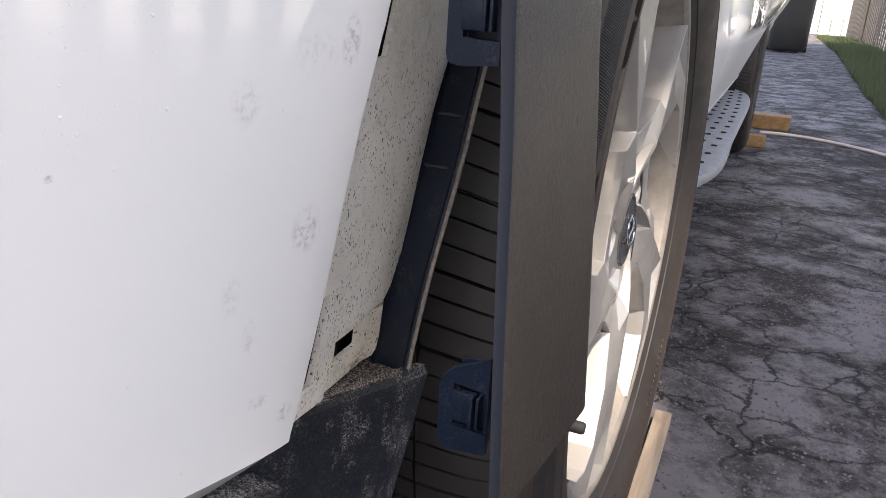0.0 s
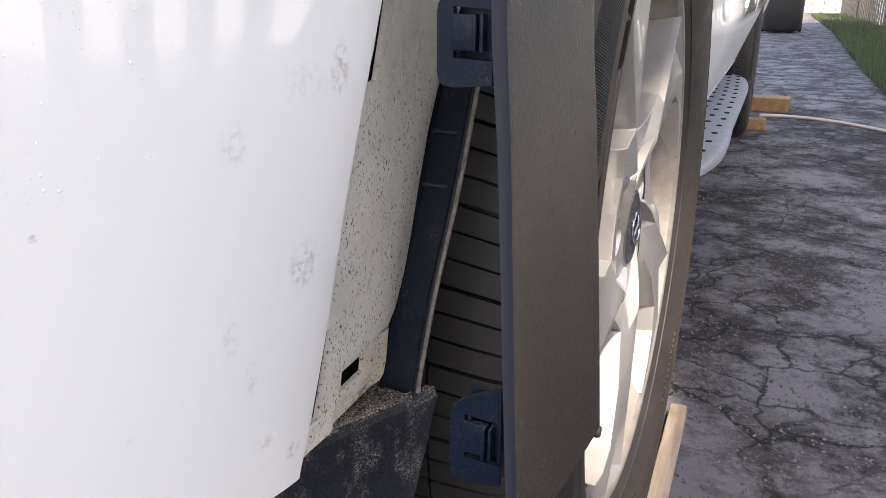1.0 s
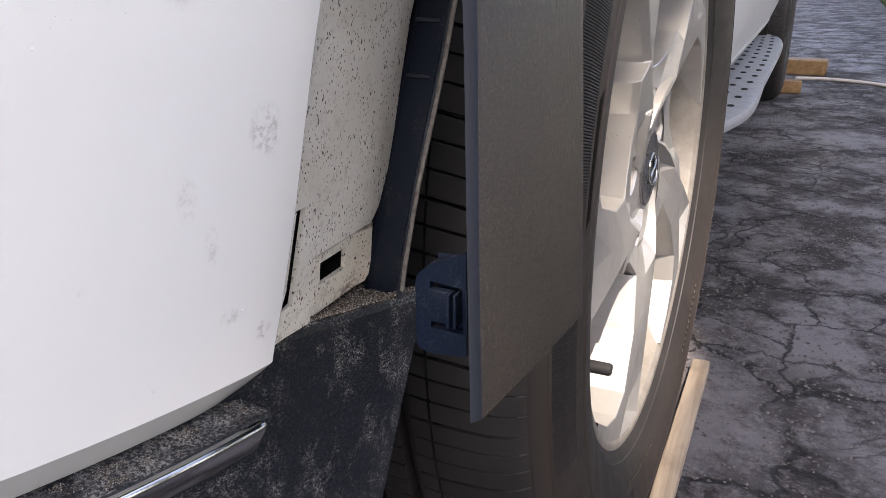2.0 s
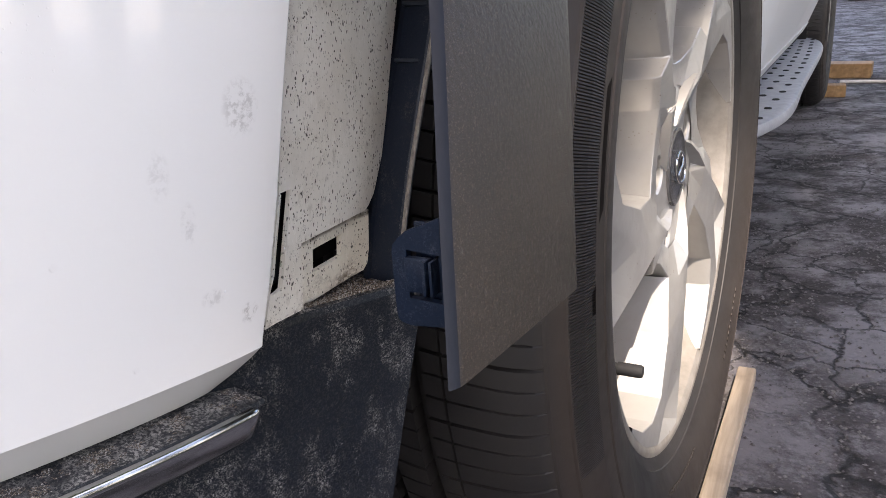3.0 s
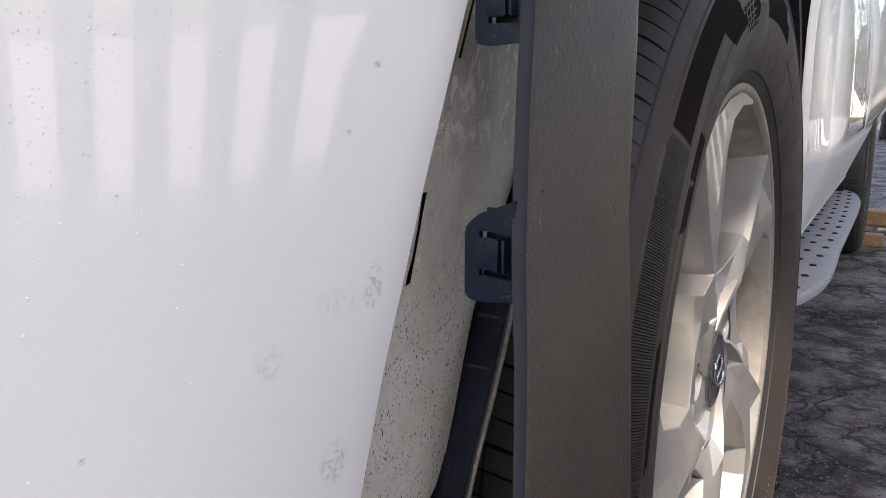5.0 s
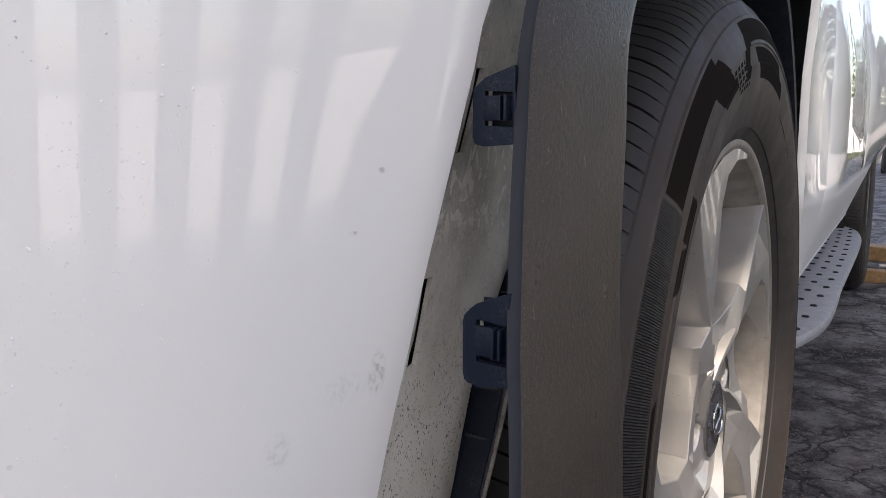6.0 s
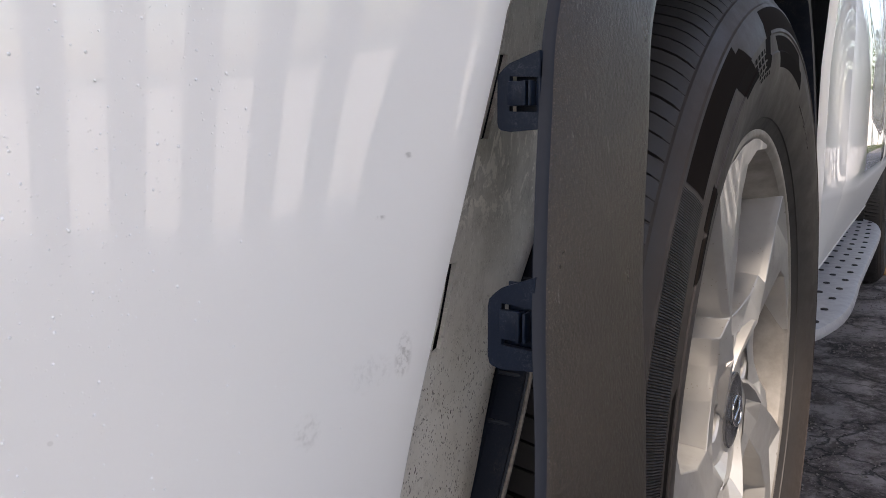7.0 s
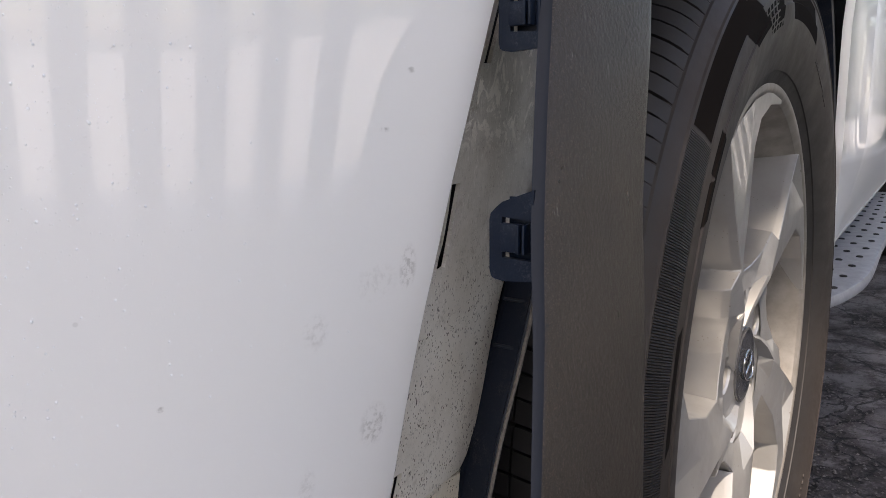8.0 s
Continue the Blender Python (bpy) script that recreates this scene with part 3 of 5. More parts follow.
FOOT = ((-0.53, 0.4318), (-0.498, 0.4312), (-0.494, 0.4292), (-0.462, 0.4290), (-0.455, 0.4303))


def arch_ledge():
    """Recessed ledge beside the bumper edge, with the slots for the trim's clips and one square hole."""
    slots = ((0.6092, 0.6366), (0.5410, 0.5696), (0.4412, 0.4706))
    hole = (-0.4868, -0.4703, 0.4390, 0.4468)
    levels = sorted({0.4300, 0.4318, 0.4345, 0.4390, 0.4468, 0.4490, 0.4507, 0.4516, 0.4524, 0.4536, 0.457, *[0.46 + 0.01 * i for i in range(36)], *[z for s in slots for z in s]})
    bm = bmesh.new()
    rows = []
    for z in levels:
        e = lerp(SEAT, z)[0] - 0.0022 if z < 0.66 else panel_edge(z) + 0.012
        back = lerp(BACK, z)[0]
        front = panel_edge(z)
        seat = lerp(SEAT, z)[0] - 0.0010 if z < 0.66 else front + 0.016
        cols = [e, seat, seat + 0.0057, -0.4962, -0.4944, hole[0], hole[0] + 0.0003, (hole[0] + hole[1]) / 2, hole[1], hole[1] + 0.007, back - 0.004, back]
        cols = cols[:3] + [max(seat + 0.0070 + 0.0006 * i, c) for i, c in enumerate(cols[3:10])] + cols[10:]
        row = []
        for i, y in enumerate(cols):
            x = ledge_x(y, z)
            if z <= 0.4516 and y > -0.4950:
                x -= 0.0030 * smoothstep(-0.4560, -0.4640, y)
            if i == 11:
                x -= 0.003 if z > 0.4520 else 0.0006
            if i == 0:
                x -= 0.004
            row.append(bm.verts.new((x, y, lerp(FOOT, y)[0] if z == 0.4300 else z)))
        rows.append(row)
    for za, zb, a, b in zip(levels, levels[1:], rows, rows[1:]):
        for i in range(len(a) - 1):
            zm = (za + zb) / 2
            if i == 1 and any(s[0] <= zm <= s[1] for s in slots):
                continue
            if i in (6, 7) and hole[2] <= zm <= hole[3]:
                continue
            bm.faces.new((a[i + 1], a[i], b[i], b[i + 1]))
    return thicken(bm, 0.0017)


part("arch_ledge", arch_ledge(), LEDGE, car, "dirty white ledge with clip slots", 35)

# near-black sheet added behind the slots and the hole to make them dark
part("ledge_backing", thicken(grid([[(ledge_x(y, z) - (0.032 if y < -0.52 else 0.014), y, z) for y in (-0.530, -0.50, -0.455)] for z in (0.436, 0.50, 0.56, 0.62, 0.68)]), 0.002), WELL, car)


# the liner lip leans out towards the top of the arch: angle over the hub, x
LEAN = ((7.0, -0.0050), (9.2, -0.0038), (13.1, -0.0003), (16.5, 0.0034), (18.6, 0.0050), (22.0, 0.0063), (30.0, 0.0070), (180.0, 0.0070))


def arch_liner():
    """Dark lip of the wheel-arch liner, swept round the arch."""
    secs = []
    for i in range(71):
        over = 8.2 + i * 2.4
        c, q, lean = -math.cos(radians(over)), math.sin(radians(over)), lerp(LEAN, over)[0]
        prof = ((0.4577, -0.034 - lean), (0.4584, -0.0200), (0.4600, -0.0181), (0.4622, -0.0175), (0.4624, -0.0161), (0.4610, -0.0153), (0.4628, -0.0040), (0.4670, -0.0015), (0.4662, 0.0), (0.4617, -0.0015), (0.4582, -0.0105))
        secs.append([(x + lean, r * c, 0.36 + r * q) for r, x in prof])
    return loft(secs)


part("arch_liner", arch_liner(), LINER, car, "dark blue-black plastic liner lip", 40)
for i in range(12):
    over = 17.7 + i * 2.35
    a = radians(180 - over)
    rib = box(0.0125, 0.005, 0.0014, (0, 0, 0), 0.0004)
    part("liner_rib", moved(rib, Matrix.Translation((lerp(LEAN, over)[0] - 0.0093, 0.4604 * math.cos(a), 0.36 + 0.4604 * math.sin(a))) @ Matrix.Rotation(a - math.pi, 4, "X") @ pose(0, 0, 0, 0, 0, 9)), LINER, car)


seal = []
for i in range(52):
    over = 8.6 + i * 0.9
    a = radians(180 - over)
    seal.append((lerp(LEAN, over)[0] + 0.0002, 0.4668 * math.cos(a), 0.36 + 0.4668 * math.sin(a)))
part("liner_seal", tube(seal, 0.0008, 8), SEAL, car, "dusty pale seal along the liner lip", 60)


def wheel_tunnel(centre_y, start, stop, radius):
    rows = []
    for i in range(41):
        a = radians(start + (stop - start) * i / 40)
        c, s = math.cos(a), math.sin(a)
        rows.append([(x, centre_y + r * c, 0.36 + r * s) for r, x in ((0.66, -0.062), (radius + 0.004, -0.062), (radius, -0.034), (radius - 0.002, -0.05), (radius, -0.2), (radius, -0.42), (0.06, -0.43))])
    return thicken(grid(rows), 0.004)


both("wheel_tunnel", wheel_tunnel(0, -18, 186, 0.470), WELL, car, "black felt wheel well")
both("wheel_tunnel", wheel_tunnel(WHEELBASE, -10, 192, 0.46), WELL, car, "black felt wheel well")


def skirt_x(y, z):
    return front_x(y, 0.4245) - 0.009 + 0.15 * (z - 0.4245)


def lower_skirt():
    """Black lower bumper: a shelf along its top, a bead at the shelf's edge and the face below."""
    rows = []
    edge_y = ((0.21, -0.475), (0.333, -0.4556), (0.374, -0.4507), (0.402, -0.4470), (0.4243, -0.4445), (0.44, -0.4445))
    steps = [0, 0.006, 0.018, 0.032, 0.046, 0.060, 0.0745, 0.09, 0.11, 0.14, 0.18, 0.24, 0.32, 0.42, 0.52, 0.60]
    for o in steps:
        col = []
        top_y = -0.4445 - o
        k = min(1.0, o / 0.0745)
        ridge_z = 0.4243 + 0.0042 * k
        deep = 0.016 * (1 - k) + 0.010
        flare = max(0.0, 1 - o / 0.05)
        tuck = 0.011 * smoothstep(0.066, 0.085, o)
        top_y -= 0.0065 * flare
        x = skirt_x(top_y, 0.4243) + 0.0073 * flare - tuck
        col.append((x - deep - 0.004, top_y + 0.002 * (1 - k), ridge_z + 0.0016))
        col.append((x - deep * 0.55, top_y, ridge_z + 0.0004))
        col.append((x - 0.0056, top_y, ridge_z - 0.0006))
        col.append((x - 0.0050, top_y, ridge_z + 0.0014))
        col.append((x - 0.0030, top_y, ridge_z + 0.0026))
        col.append((x - 0.0008, top_y, ridge_z + 0.0016))
        col.append((x + 0.0001, top_y, ridge_z - 0.0006))
        col.append((x - 0.0006, top_y, ridge_z - 0.0030))
        for z in (0.415, 0.402, 0.388, 0.374, 0.355, 0.333, 0.30, 0.26, 0.21):
            y = lerp(edge_y, z)[0] - o - 0.0065 * flare
            col.append((skirt_x(y, z) + 0.0073 * flare - tuck, y, z))
        rows.append(col)
    rows.append([(-0.80, -1.10, p[2]) for p in rows[-1]])
    rows.append([(CENTRE, -1.115, p[2]) for p in rows[-1]])
    return thicken(grid(rows), 0.003)


both("lower_skirt", lower_skirt(), SKIRT, car, "black plastic skirt, dusty and scuffed", 35)


def strip(profile, start, stop, steps=40, round_end=0.0):
    """Sweep a profile of (out, z) along the bumper's foot."""
    secs = []
    for i in range(steps + 1):
        y = start + (stop - start) * (i / steps) ** 1.6
        k = 1.0
        if round_end and start - y < round_end:
            k = max(0.15, 1 - (1 - (start - y) / round_end) ** 2) ** 0.5
        mid = sum(z for _, z in profile) / len(profile)
        secs.append([(front_x(y, 0.42) + o * (1.0 if k == 1 else 1) - 0.006 * (1 - k), y, mid + (z - mid) * (0.6 + 0.4 * k)) for o, z in profile])
    return loft(secs)


both("chrome_strip", strip(((-0.0034, 0.4102), (-0.0016, 0.4098), (-0.0008, 0.4088), (-0.0010, 0.4072), (-0.0046, 0.4000), (-0.0060, 0.3982), (-0.0140, 0.3975), (-0.0140, 0.4095)), -0.5200, -1.02, 60, 0.004), DARK_CHROME, car, "bright chrome strip", 50)
both("strip_ledge", strip(((-0.0030, 0.4095), (-0.0036, 0.4108), (-0.0060, 0.4112), (-0.0300, 0.4150), (-0.0300, 0.4080)), -0.5190, -1.02, 40), SKIRT, car, "black ledge caked with dust", 40)


# side of the body behind the front wheel
SIDE = ((0.20, -0.075), (0.29, -0.055), (0.345, -0.030), (0.50, 0.030), (0.535, 0.036), (0.75, 0.034), (0.95, 0.006), (1.02, -0.012))


def side_x(y, z):
    wide = lerp(SIDE, z)[0]
    if y < 1.5:
        arch = lerp(((0.29, -0.006), (0.36, -0.001), (0.53, 0.003), (0.69, 0.001), (0.82, 0.008), (0.95, 0.006), (1.02, -0.01)), z)[0]
        k = smoothstep(0.56, 0.82, y)
        return arch + (wide - arch) * k
    return wide + 0.066 * smoothstep(1.5, 2.25, y) * smoothstep(0.50, 0.66, z)


def side_panel(y_from, y_to, z_from=0.29, steps=8):
    """A panel of the body side between two lines y(z)."""
    zs = [z_from, 0.315, 0.345, 0.38, 0.42, 0.46, 0.50, 0.518, 0.535, 0.58, 0.64, 0.70, 0.76, 0.82, 0.88, 0.95, 1.02]
    rows = []
    for z in zs:
        a, b = y_from(z), y_to(z)
        rows.append([(side_x(a, z) - 0.012, a, z), (side_x(a, z) - 0.002, a, z)] + [(side_x(a + (b - a) * t, z), a + (b - a) * t, z) for t in [0.01 + 0.98 * i / steps for i in range(steps + 1)]] + [(side_x(b, z) - 0.002, b, z), (side_x(b, z) - 0.012, b, z)])
    return thicken(grid(rows[::-1]), 0.003)


def arch_line(centre, radius, sign, least=0.02):
    def line(z):
        d = radius ** 2 - (z - 0.36) ** 2
        return centre + sign * max(least, math.sqrt(max(0.0, d)))
    return line


both("rear_fender", side_panel(lambda z: 0.560 - 1.2 * max(0.0, z - 0.86), lambda z: 0.700, 0.29), PAINT, car, "", 40)
both("front_door", side_panel(lambda z: 0.706, lambda z: 1.64, 0.345), PAINT, car, "", 40)
rear_arch = arch_line(WHEELBASE, 0.50, -1, 0.0)
both("rear_door", side_panel(lambda z: 1.646, lambda z: min(2.50, rear_arch(z) - 0.012), 0.345), PAINT, car, "", 40)
both("rear_quarter", side_panel(lambda z: max(2.506, rear_arch(z)) if z > 0.78 else rear_arch(z) + 0.0, lambda z: rear_arch(z) + 0.004 if z < 0.78 else 2.76, 0.345), PAINT, car, "", 40)
both("rear_bumper", side_panel(arch_line(WHEELBASE, 0.50, 1, 0.0), lambda z: 3.62, 0.30), PAINT, car, "", 40)
both("side_sill", thicken(grid([[(x, y, z) for y in (0.56, 1.0, 1.6, 2.26)] for x, z in ((-0.045, 0.352), (-0.060, 0.30), (-0.075, 0.25), (-0.20, 0.22))][::-1]), 0.004), LINER, car, "black plastic sill")
# near-black box added behind the panels, in place of the shade in the gaps
both("inner_frame", box(0.02, 1.85, 0.72, (-0.12, 1.36, 0.62), 0.004), WELL, car, "black box added behind the panels to darken the gaps")
part("underbody", box(1.5, 3.9, 0.06, (CENTRE, 1.35, 0.25), 0.01), WELL, car)
part("bonnet", grid([[(CENTRE + s * 0.93 * (1 - 0.02 * k), y, 1.02 + 0.07 * (1 - s * s) + 0.03 * k) for s in (-1, -0.9, -0.6, -0.3, 0, 0.3, 0.6, 0.9, 1)] for k, y in ((0, -0.95), (1, -0.5), (1.6, 0.0), (2.2, 0.5))]), PAINT, car, "", 50)
part("grille", grid([[(x, -1.13 + 0.35 * abs((x - CENTRE) / 0.95) ** 4, z) for x in (-1.7, -1.4, CENTRE, -0.5, -0.2)] for z in (0.99, 1.02)]), LINER, car)


def greenhouse(lower, upper, inset):
    """Cabin sides: a closed skin from the belt line to the roof line, as sections (z, front y, rear y, half width)."""
    secs = []
    for z, f, r, w in (lower, upper):
        w -= inset
        secs.append([(CENTRE - w, f + 0.1, z), (CENTRE - w * 0.8, f, z), (CENTRE + w * 0.8, f, z), (CENTRE + w, f + 0.1, z), (CENTRE + w, r - 0.08, z), (CENTRE + w * 0.9, r, z), (CENTRE - w * 0.9, r, z), (CENTRE - w, r - 0.08, z)])
    return loft(secs)


part("window_band", greenhouse((1.0, 0.28, 3.50, 0.92), (1.56, 1.05, 3.05, 0.68), 0.0), GLASS, car, "dark tinted glass", 30)
part("roof", greenhouse((1.56, 1.02, 3.08, 0.70), (1.64, 1.25, 2.85, 0.60), 0.0), PAINT, car, "", 30)
part("tailgate", grid([[(x, 3.62 + 0.06 * (1 - ((x - CENTRE) / 0.95) ** 2), z) for x in (-1.9, -1.6, -1.2, CENTRE, -0.7, -0.3, 0.0)] for z in (0.32, 0.6, 0.9, 1.02)]), PAINT, car, "", 40)


# running board
def running_board():
    n, secs = 44, []
    for i in range(n + 1):
        t = i / n
        y = 0.585 + 1.83 * t
        bow = (1 - abs(2 * t - 1) ** 5)
        out = -0.055 + 0.112 * max(0.0, bow) ** 0.5 - 0.010 * (1 - t) - 0.018 * smoothstep(0.06, 0.35, t)
        if t < 0.06:
            out = -0.055 + 0.112 * (t / 0.06) ** 0.4 * 0.62
        inn = -0.20
        z = 0.286
        secs.append([(inn, y, z), (out - 0.014, y, z), (out - 0.004, y, z - 0.002), (out, y, z - 0.010), (out - 0.002, y, z - 0.020), (out - 0.012, y, z - 0.026), (inn, y, z - 0.026)])
    return loft(secs)


board = part("running_board", running_board(), BOARD, car, "silver running board with round black studs", 40)
stud_mesh = None
for j in range(4):
    for i in range(16):
        y = 0.70 + i * 0.105 + (0.0525 if j % 2 else 0)
        x = -0.012 - j * 0.030 + 0.020 * math.sin(math.pi * min(1, max(0, (y - 0.6) / 1.7)))
        if y > 2.28:
            continue
        if stud_mesh is None:
            bm = lathe([(0.0001, 0.0022), (0.0048, 0.0018), (0.0064, 0.0010), (0.0068, -0.001)], 14)
            ob = part("stud", moved(bm, Matrix.Rotation(radians(-90), 4, "Y")), STUD, board, "", 40)
            stud_mesh = ob.data
        else:
            ob = new("stud", stud_mesh)
            ob.parent = board
        ob.location = (x, y, 0.2868)


# ---- wheels ----
def tyre_mesh():
    """A road tyre: five ribs with slanted cross cuts, grooved shoulders and a stepped outer wall."""
    wall = [(0.2330, 0.000), (0.2420, 0.0085), (0.2480, 0.0112), (0.2540, 0.0146), (0.2545, 0.0158), (0.2680, 0.0212), (0.2850, 0.0262), (0.3000, 0.0288), (0.3050, 0.0292),
            (0.3060, 0.0282), (0.3190, 0.0278), (0.3200, 0.0286), (0.3300, 0.0262), (0.3410, 0.0212), (0.3418, 0.0198), (0.3505, 0.0138), (0.3511, 0.0122)]
    shoulder = [(0.3555, 0.0085), (0.3600, 0.0020), (0.3635, -0.0060), (0.3660, -0.0160), (0.3680, -0.0270), (0.3688, -0.0335), (0.3655, -0.0338), (0.3655, -0.0345), (0.3690, -0.0348), (0.3697, -0.0450)]
    x0 = -0.085
    tread = []
    for a, b in ((-0.0540, -0.0720), (-0.0790, -0.0910), (-0.0980, -0.1160)):
        tread += [(0.3700, a), (0.3703, (a + b) / 2), (0.3700, b)]
    SHOULDER_CUT = (0.0022, 0.0042, 0.0055, 0.0060, 0.0060, 0.0060, 0.0040, 0.0040, 0.0060, 0.0060)
    left = wall + shoulder
    right = [(r, 2 * x0 - x) for r, x in left[::-1]]
    prof, cut = [], []
    for r, x in wall:
        prof.append((r, x)), cut.append(0.0)
    for k, (r, x) in enumerate(shoulder):
        prof.append((r, x)), cut.append(SHOULDER_CUT[k])
    prof += [(0.3610, -0.0455), (0.3610, -0.0535)]
    cut += [0.0, 0.0]
    for k in range(3):
        for r, x in tread[3 * k:3 * k + 3]:
            prof.append((r, x)), cut.append(0.0045)
        if k < 2:
            prof += [(0.3620, tread[3 * k + 2][1] - 0.0005), (0.3620, tread[3 * k + 3][1] + 0.0005)]
            cut += [0.0, 0.0]
    prof += [(0.3610, 2 * x0 + 0.0535), (0.3610, 2 * x0 + 0.0455)]
    cut += [0.0, 0.0]
    for k, (r, x) in enumerate(right):
        prof.append((r, x))
        cut.append(SHOULDER_CUT[9 - k] if k < 10 else 0.0)
    pitches = 174
    verts, faces = [], []
    phases = ((0.0, 0), (0.04, 1), (0.13, 1), (0.17, 0), (0.58, 0))
    deep_every = 3
    for p in range(pitches):
        for u, low in phases:
            if p % deep_every and u in (0.13, 0.17):
                u -= 0.055
            for (r, x), c in zip(prof, cut):
                lean = 0.75 * (x - x0) + (6.0 * max(0.0, x + 0.03) ** 2 if x > -0.03 else 0.0)
                a = 2 * math.pi * (p + u) / pitches + lean * 0.6
                depth = c * (1.0 if p % deep_every == 0 else 0.6)
                rr = r - (depth if low else 0.0)
                verts.append((x, rr * math.cos(a), rr * math.sin(a)))
    n, total = len(prof), pitches * len(phases)
    for i in range(total):
        j = (i + 1) % total
        for k in range(n - 1):
            faces.append((i * n + k, i * n + k + 1, j * n + k + 1, j * n + k))
    me = bpy.data.meshes.new("tyre")
    me.from_pydata(verts, [], faces)
    me.materials.append(RUBBER)
    me.shade_smooth()
    me.set_sharp_from_angle(angle=radians(24))
    return me


def rim_barrel():
    return lathe([(0.2330, 0.0010), (0.2440, 0.0060), (0.2455, 0.0084), (0.2447, 0.0102), (0.2415, 0.0106), (0.2380, 0.0096), (0.2335, 0.0060), (0.2290, -0.0080), (0.2240, -0.0300), (0.2180, -0.0700), (0.2150, -0.1200), (0.2180, -0.1700), (0.2300, -0.1850), (0.2400, -0.1870), (0.2400, -0.1800), (0.2250, -0.0900)], 144, True)


SPOKE_TURN = 121.2


def polar(r, degrees, x):
    a = radians(degrees)
    return (x, r * math.cos(a), r * math.sin(a))


def spoke():
    """One fifth of the wheel's face: a blade with a sharp crest, a sunken triangle beside it, and the step by which it widens to the hub.
    Its crest lies at angle 0; the walls run back from the outline."""
    deep = -0.050
    P = {
        "crest_rim": (0.2345, 0.0, 0.0092), "crest_far": (0.190, 1.9, 0.0092), "crest_mid": (0.150, 3.8, 0.0098), "crest_step": (0.1255, 5.4, 0.0100), "crest_bend": (0.0830, 10.4, 0.0100),
        "knob": (0.1255, 14.2, 0.0066), "knob_low": (0.104, 21.0, 0.0040), "web_a": (0.0900, 36.0, 0.0005), "web_b": (0.0900, 49.0, 0.0000), "web_c": (0.0960, 60.0, 0.0010),
        "hub_a": (0.0700, 60.6, -0.0012), "hub_b": (0.0700, 49.0, -0.0012), "hub_c": (0.0700, 36.0, -0.0012), "hub_d": (0.0700, 22.0, -0.0012), "hub_e": (0.0700, 6.0, -0.0012), "hub_f": (0.0700, -11.4, -0.0012),
        "low_in": (0.0960, -12.0, 0.0010), "low_mid": (0.1450, -14.6, 0.0060), "low_apex": (0.1970, -19.4, 0.0078), "low_turn": (0.2170, -25.5, 0.0080), "low_far": (0.2270, -34.0, 0.0084), "low_rim": (0.2330, -44.0, 0.0088),
        "rim_a": (0.2370, -44.0, 0.0086), "rim_b": (0.2375, -32.0, 0.0088), "tri_rim": (0.2360, -18.6, 0.0090), "tri_sunk": (0.2250, -6.6, 0.0005), "tri_in": (0.1650, -6.4, 0.0088), "rim_c": (0.2375, -7.0, 0.0090), "rim_d": (0.2375, -1.0, 0.0092),
        "face_mid": (0.1300, -2.0, 0.0085), "face_in": (0.0960, -1.0, 0.0060),
    }
    bm = bmesh.new()
    v = {k: bm.verts.new(polar(*p)) for k, p in P.items()}
    for names in ("crest_rim crest_far tri_sunk", "crest_rim tri_sunk rim_c rim_d", "tri_sunk tri_rim rim_c", "tri_sunk tri_in tri_rim", "crest_far tri_in tri_sunk", "crest_far crest_mid tri_in",
                  "crest_mid face_mid tri_in", "crest_mid crest_step face_mid", "crest_step crest_bend face_in face_mid", "tri_in face_mid low_mid low_apex", "tri_in low_apex tri_rim",
                  "tri_rim low_apex low_turn rim_b", "rim_b low_turn low_far", "rim_b low_far low_rim rim_a", "face_mid face_in low_in low_mid",
                  "crest_bend hub_e face_in", "face_in hub_e hub_f low_in", "crest_step knob knob_low crest_bend", "crest_bend knob_low hub_d", "crest_bend hub_d hub_e",
                  "knob_low web_a hub_c hub_d", "web_a web_b hub_b hub_c", "web_b web_c hub_a hub_b"):
        bm.faces.new([v[k] for k in names.split()])
    bmesh.ops.recalc_face_normals(bm, faces=bm.faces)
    if sum(f.normal.x for f in bm.faces) < 0:
        bmesh.ops.reverse_faces(bm, faces=bm.faces)

    def wall(names, chamfer, splay, bottom):
        """A flank below a run of the outline: a narrow chamfer, then the wall down to the barrel's depth."""
        rows = [[], [], []]
        for k in names.split():
            r, t, x = P[k]
            rows[0].append(v[k])
            rows[1].append(bm.verts.new(polar(r, t + chamfer * 0.09 / r, x - 0.0065)))
            rows[2].append(bm.verts.new(polar(r + splay[0], t + splay[1] * 0.09 / r, bottom)))
        for p, q in zip(rows, rows[1:]):
            for i in range(len(p) - 1):
                bm.faces.new((p[i], p[i + 1], q[i + 1], q[i]))

    wall("rim_d crest_rim crest_far crest_mid crest_step knob knob_low web_a web_b web_c", 1.3, (0.003, 4.0), deep)
    wall("low_in low_mid low_apex low_turn low_far low_rim", -0.8, (0.0, -2.0), deep)
    bmesh.ops.recalc_face_normals(bm, faces=bm.faces)
    if sum(f.normal.x * f.calc_area() for f in bm.faces) < 0:
        bmesh.ops.reverse_faces(bm, faces=bm.faces)
    ridge = loft([[polar(r, t + o * 0.05 / r, x) for o, x in ((-w, base), (0.0, top), (w * 0.7, top - 0.0012), (w, base))] for r, t, w, top, base in
                  ((0.0375, 47.0, 4.0, 0.0012, -0.004), (0.0480, 36.0, 6.0, 0.0034, -0.004), (0.0640, 22.0, 9.0, 0.0070, -0.004), (0.0830, 10.6, 11.0, 0.0101, -0.004))])
    bmesh.ops.bevel(bm, geom=bm.edges[:], offset=0.0007, segments=1, affect="EDGES", clamp_overlap=True)
    return join(bm, ridge)


